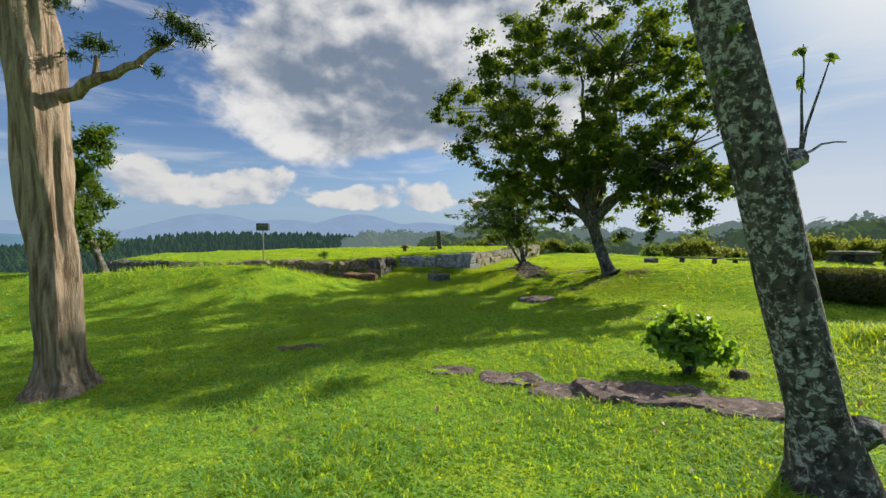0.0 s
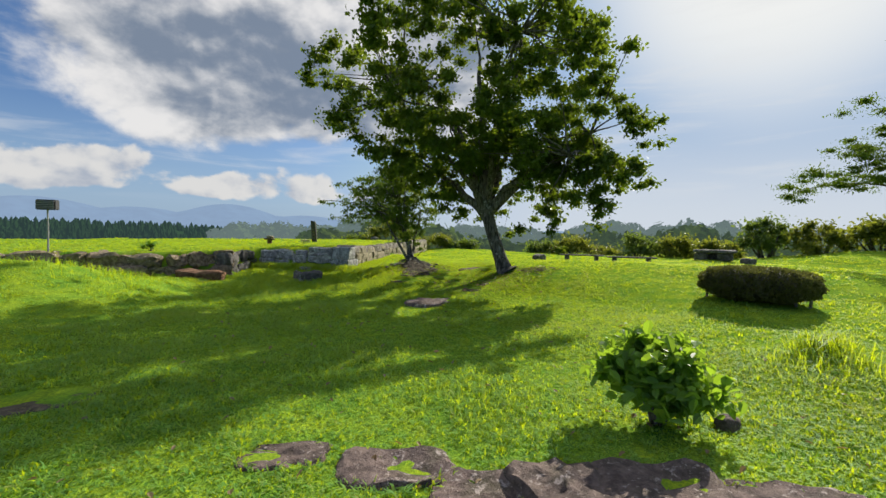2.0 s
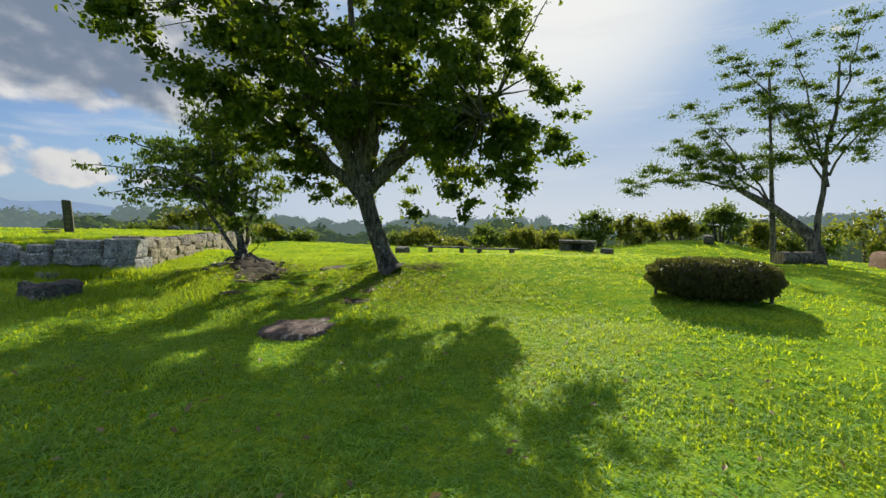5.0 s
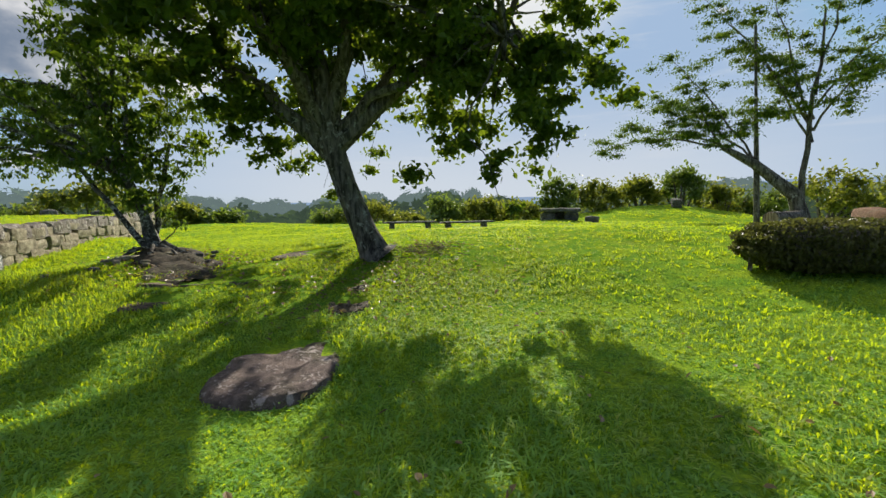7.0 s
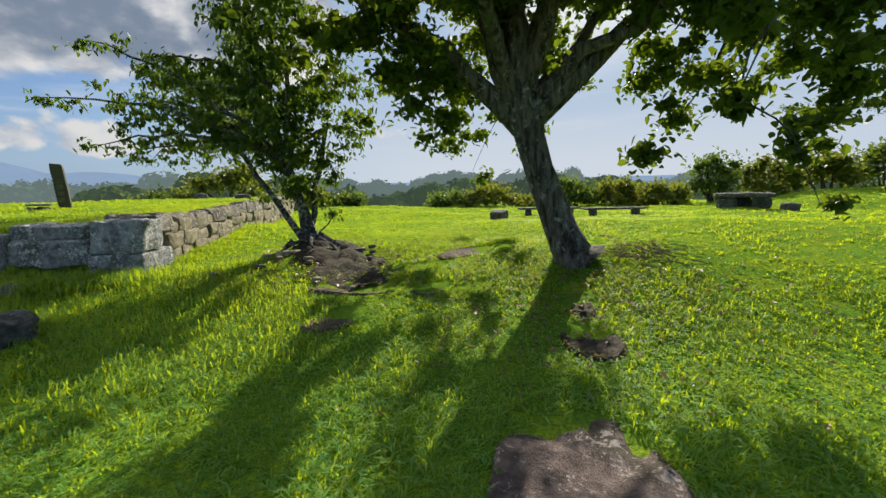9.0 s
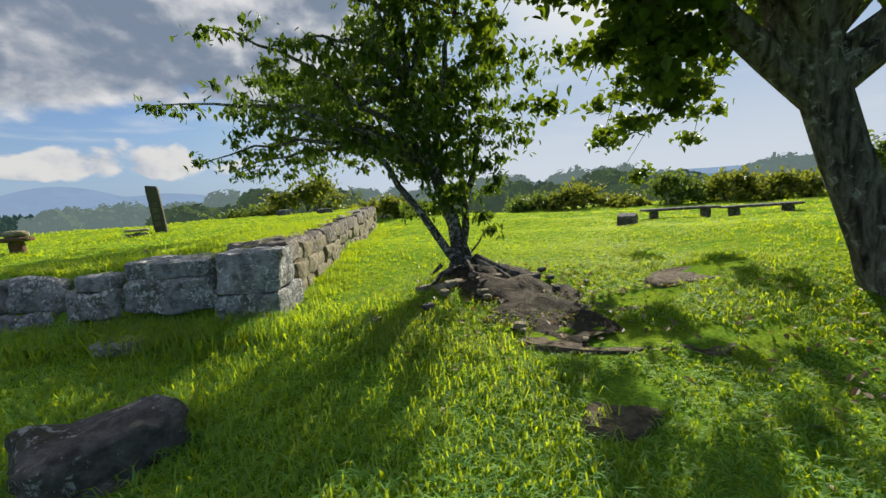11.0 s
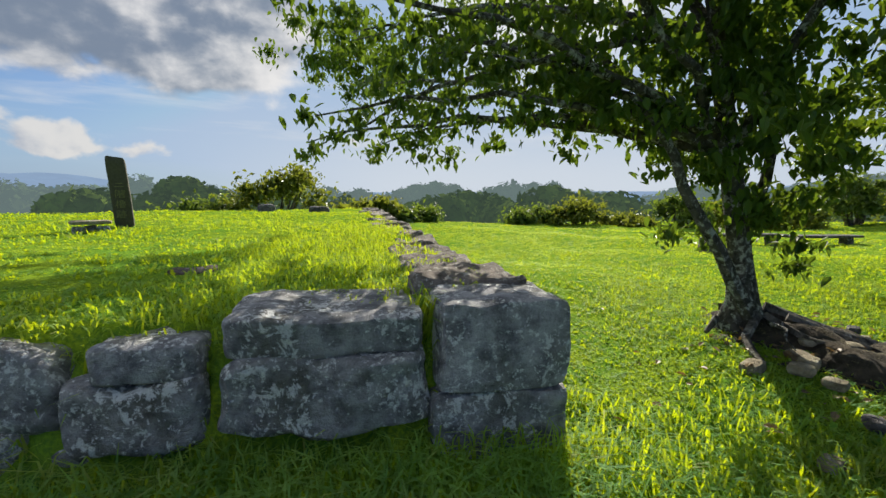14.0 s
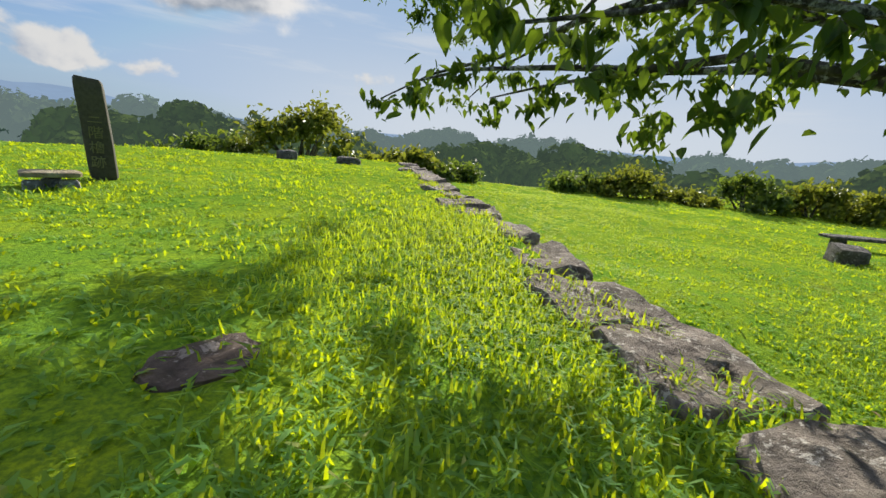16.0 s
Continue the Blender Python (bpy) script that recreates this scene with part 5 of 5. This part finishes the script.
def clear_of_stones(x, y):
    free = np.ones(len(x), bool)
    for cx, cy, a, b, t in FLAT:
        dx, dy = x - cx, y - cy
        u, v = dx * math.cos(t) + dy * math.sin(t), -dx * math.sin(t) + dy * math.cos(t)
        free &= (u / a) ** 2 + (v / b) ** 2 > 1.0
    return free


def blades(name, n, box, h0, h1, w, label, seed, keep=None, lean=1.1, tuft=0.075, per=14):
    """Grass over a stretch of the plan: tufts of pointed blades that bend outward from the middle."""
    g = np.random.default_rng(seed)
    m = n // per
    across, along = box[1] - box[0], box[3] - box[2]
    nx = max(1, int(math.sqrt(m * across / along)))
    ny = m // nx
    m = nx * ny
    cell = np.arange(m)
    tx = box[0] + across * (cell % nx + g.uniform(-0.2, 1.2, m)) / nx
    ty = box[2] + along * (cell // nx + g.uniform(-0.2, 1.2, m)) / ny
    size = g.uniform(0.55, 1.35, m)
    lush = 0.8 + 0.4 * np.sin(tx * 1.9 + 1.3 * np.sin(ty * 1.1)) * np.sin(ty * 1.7 + 0.9 * np.sin(tx * 1.3))
    size = size * np.clip(lush, 0.5, 1.25)
    yaw = g.uniform(0, 2 * np.pi, (m, per)).ravel()
    out = np.sqrt(g.random((m, per)))
    x = (tx[:, None] + np.cos(yaw).reshape(m, per) * out * tuft * size[:, None]).ravel()
    y = (ty[:, None] + np.sin(yaw).reshape(m, per) * out * tuft * size[:, None]).ravel()
    h = g.uniform(h0, h1, m * per) * np.repeat(size, per)
    out, yaw = out.ravel(), yaw + g.normal(0, 0.5, m * per)
    d = edge_distance(x, y, TERRACE)
    ok = clear_of_stones(x, y) & ~((d > -0.02) & (d < 0.12))
    if keep is not None:
        ok &= keep(x, y)
    x, y, h, yaw, out = x[ok], y[ok], h[ok], yaw[ok], out[ok]
    n = len(x)
    bend_ = (0.25 + 0.75 * out) * lean * g.uniform(0.6, 1.25, n)
    way = np.stack([np.cos(yaw), np.sin(yaw), 0 * x], -1)
    side = np.stack([-np.sin(yaw), np.cos(yaw), 0 * x], -1) * (w * g.uniform(0.6, 1.25, n) * 0.5)[:, None]
    up = np.array([0, 0, 1.0])
    p = np.stack([x, y, land(x, y) - 0.012], -1)
    hh, bb = h[:, None], bend_[:, None]
    mid = p + way * hh * bb * 0.33 + up * hh * 0.42
    tip = p + way * hh * bb + up * hh * (0.85 - 0.45 * np.minimum(bb, 1.5))
    verts = np.stack([p, mid - side, mid + side, tip], 1).reshape(-1, 3)
    i = np.arange(n)[:, None] * 4
    f = np.stack([i + [0, 2, 1], i + [1, 2, 3]], 1).reshape(-1, 3)
    tagged(from_arrays(name, verts, f, M_GRASS), label, "grass", kind="stuff")


def within(b):
    """Inside a stretch of the plan whose edges wander by half a metre or so."""
    def test(x, y):
        u = x + 0.5 * np.sin(y * 1.9) + 0.35 * np.sin(y * 5.3 + 1.0) + 0.2 * np.sin(x * 17 + y * 13)
        v = y + 0.5 * np.sin(x * 2.1 + 0.7) + 0.35 * np.sin(x * 4.7) + 0.2 * np.sin(x * 15 - y * 11)
        return (u > b[0]) & (u < b[1]) & (v > b[2]) & (v < b[3])
    return test


def outside(b):
    inner = within(b)
    return lambda x, y: ~inner(x, y)


NEAR, MID = (-3.8, 6.6, 0.2, 20.5), (-10, 12, -0.5, 30.0)
blades("grass", 560000, (-4.8, 7.6, -0.8, 21.5), 0.055, 0.13, 0.014, "short bright green meadow grass", 11, within(NEAR))
blades("mid_grass", 280000, MID, 0.05, 0.12, 0.022, "short bright green meadow grass", 12, outside(NEAR), 1.1, 0.12)
blades("far_grass", 150000, (-17, 30, -0.5, 33), 0.05, 0.12, 0.045, "meadow grass toward the brow of the hill", 13, outside(MID), 1.1, 0.25)


def tall_grass(name, spots, label, seed):
    g = np.random.default_rng(seed)
    xs, ys, hs = [], [], []
    for x, y, r, k, h in spots:
        xs.append(x + g.normal(0, r, k)), ys.append(y + g.normal(0, r, k)), hs.append(np.full(k, h))
    x, y, h = np.concatenate(xs), np.concatenate(ys), np.concatenate(hs)
    n = len(x)
    h = h * g.uniform(0.5, 1.1, n)
    yaw = g.uniform(0, 2 * np.pi, n)
    l = g.uniform(0.4, 1.3, n)
    p = np.stack([x, y, land(x, y) - 0.01], -1)
    d = np.stack([np.cos(yaw), np.sin(yaw), 0 * x], -1)
    side = np.stack([-d[:, 1], d[:, 0], 0 * x], -1) * 0.0075
    up = np.array([0, 0, 1.0])
    hh, ll = h[:, None], l[:, None]
    mid = p + d * hh * ll * 0.3 + up * hh * 0.6
    tip = p + d * hh * ll + up * hh * (1 - 0.5 * ll)
    verts = np.stack([p - side, p + side, mid + side * 0.6, mid - side * 0.6, tip], 1).reshape(-1, 3)
    i = np.arange(n)[:, None] * 5
    f = np.stack([i + [0, 1, 2], i + [0, 2, 3], i + [3, 2, 4]], 1).reshape(-1, 3)
    tagged(from_arrays(name, verts, f, M_GRASS), label, "grass", kind="stuff")


wall_foot = [(CORNER[0] + (NOTCH[0] - CORNER[0]) * t - 0.14, CORNER[1] + (NOTCH[1] - CORNER[1]) * t - 0.34, 0.18, 420, 0.33) for t in np.linspace(0.02, 1, 12)]
side_foot = [(CORNER[0] + 5.5 * t + 0.18, CORNER[1] + 11.25 * t - 0.06, 0.14, 120, 0.16) for t in np.linspace(0.02, 0.9, 16)]
brim = [(CORNER[0] + 5.5 * t - 0.85, CORNER[1] + 11.25 * t + 0.45, 0.2, 120, 0.1) for t in np.linspace(0.03, 0.5, 12)]
front_brim = [(CORNER[0] + (NOTCH[0] - CORNER[0]) * t + 0.3, CORNER[1] + (NOTCH[1] - CORNER[1]) * t + 0.75, 0.14, 90, 0.08) for t in np.linspace(0.1, 1, 9)]
straggle = [(CORNER[0] + 0.44 * q - 0.36 - 0.25 * math.sin(q * 5), CORNER[1] + 0.9 * q + 0.18 + 0.12 * math.sin(q * 5), 0.09, 45, 0.13) for q in np.linspace(0.6, 9.0, 26)]
joints = straggle + [(0.29, 19.16, 0.035, 60, 0.24), (0.40, 19.4, 0.04, 60, 0.22), (-0.70, 19.72, 0.07, 120, 0.26), (-1.3, 20.1, 0.1, 80, 0.2), (0.95, 19.75, 0.1, 60, 0.14)]
tall_grass("tall_grass", joints + wall_foot + side_foot + brim + front_brim, "taller grass along the foot and brim of the walls", 21)
bank = [(-0.75 + 0.42 * (k % 6) + 0.35 * (k // 6) * 0.5 + 0.15 * math.sin(k * 1.9), 19.75 + 0.42 * (k // 6) + 0.12 * math.cos(k * 2.3), 0.2, 130, 0.12) for k in range(60)]
bank = [b for b in bank if clear_of_stones(np.array([b[0]]), np.array([b[1]]))[0]]
tall_grass("bank_grass", bank, "longer soft grass on the terrace beside the coping", 24)
lush = [(-1.8 + 0.55 * (k % 8) + 0.2 * math.sin(k * 1.7), 15.3 + 0.5 * (k // 8) + 0.15 * math.cos(k * 2.1), 0.22, 210, 0.16) for k in range(56)]
tall_grass("lush_grass", lush, "longer soft grass in front of the end wall", 23)
tall_grass("grass_tuft", [(6.7, 6.3, 0.16, 420, 0.5), (6.4, 6.0, 0.3, 250, 0.3), (-5.5, 15.2, 0.8, 500, 0.3), (-8.5, 15.0, 1.0, 500, 0.32), (-11, 14.6, 1.0, 400, 0.32)], "long bright grass growing in tufts", 22)


def clover():
    """Low broad-leaved weeds among the grass."""
    g = np.random.default_rng(31)
    n = 26000
    x, y = g.uniform(-4, 8, n), g.uniform(3.5, 20, n)
    m = np.sin(x * 0.9 + 1.2 * np.sin(y * 0.7)) * np.sin(y * 0.8 + np.sin(x * 0.6)) + g.normal(0, 0.25, n)
    ok = (m > 0.15) & clear_of_stones(x, y) & (edge_distance(x, y, TERRACE) < -0.3)
    x, y = x[ok], y[ok]
    c = np.stack([x, y, land(x, y) + g.uniform(0.02, 0.06, len(x))], -1)
    v, f = leaves(c, 0.03, 0.85, g, 0.1, 0.5)
    tagged(from_arrays("clover_weeds", v, f, M_CLOVER), "low clover and broad-leaved weeds in the lawn", "weeds", kind="stuff")


clover()


def litter():
    """Fallen leaves and small pale stones about the root mound and under the big tree."""
    g = random.Random(12)
    for i in range(26):
        x, y = 3.1 + g.gauss(0, 0.55), 17.6 + g.gauss(0, 0.6)
        r = g.uniform(0.035, 0.09)
        ob = part("pebble", stone(r * 2, r * 1.5, r, i + 200, 2, 4.0, 0.1), M_FACE if i % 3 else M_DARK)
        ob.matrix_world = pose(x, y, ground_at(x, y) + 0.02, 0, 0, g.uniform(0, 180))
        tagged(ob, "small weathered stone on bare earth" if i % 3 else "small dark stone on bare earth", "stone", "stones about the roots")
    n = np.random.default_rng(44)
    c = np.concatenate([np.stack([n.normal(3.4, 0.7, 420), n.normal(17.5, 0.8, 420), np.zeros(420)], -1), np.stack([n.normal(5.2, 1.2, 500), n.normal(14.2, 0.9, 500), np.zeros(500)], -1), np.stack([n.uniform(-2, 6, 260), n.uniform(3, 12, 260), np.zeros(260)], -1)])
    c[:, 2] = land(c[:, 0], c[:, 1]) + n.uniform(0.02, 0.07, len(c))
    v, f = leaves(c, 0.07, 0.5, n, 0.0, 0.35)
    tagged(from_arrays("fallen_leaves", v, f, M_DRYLEAF), "dry brown fallen leaves on grass and earth", "leaves", kind="stuff")


litter()
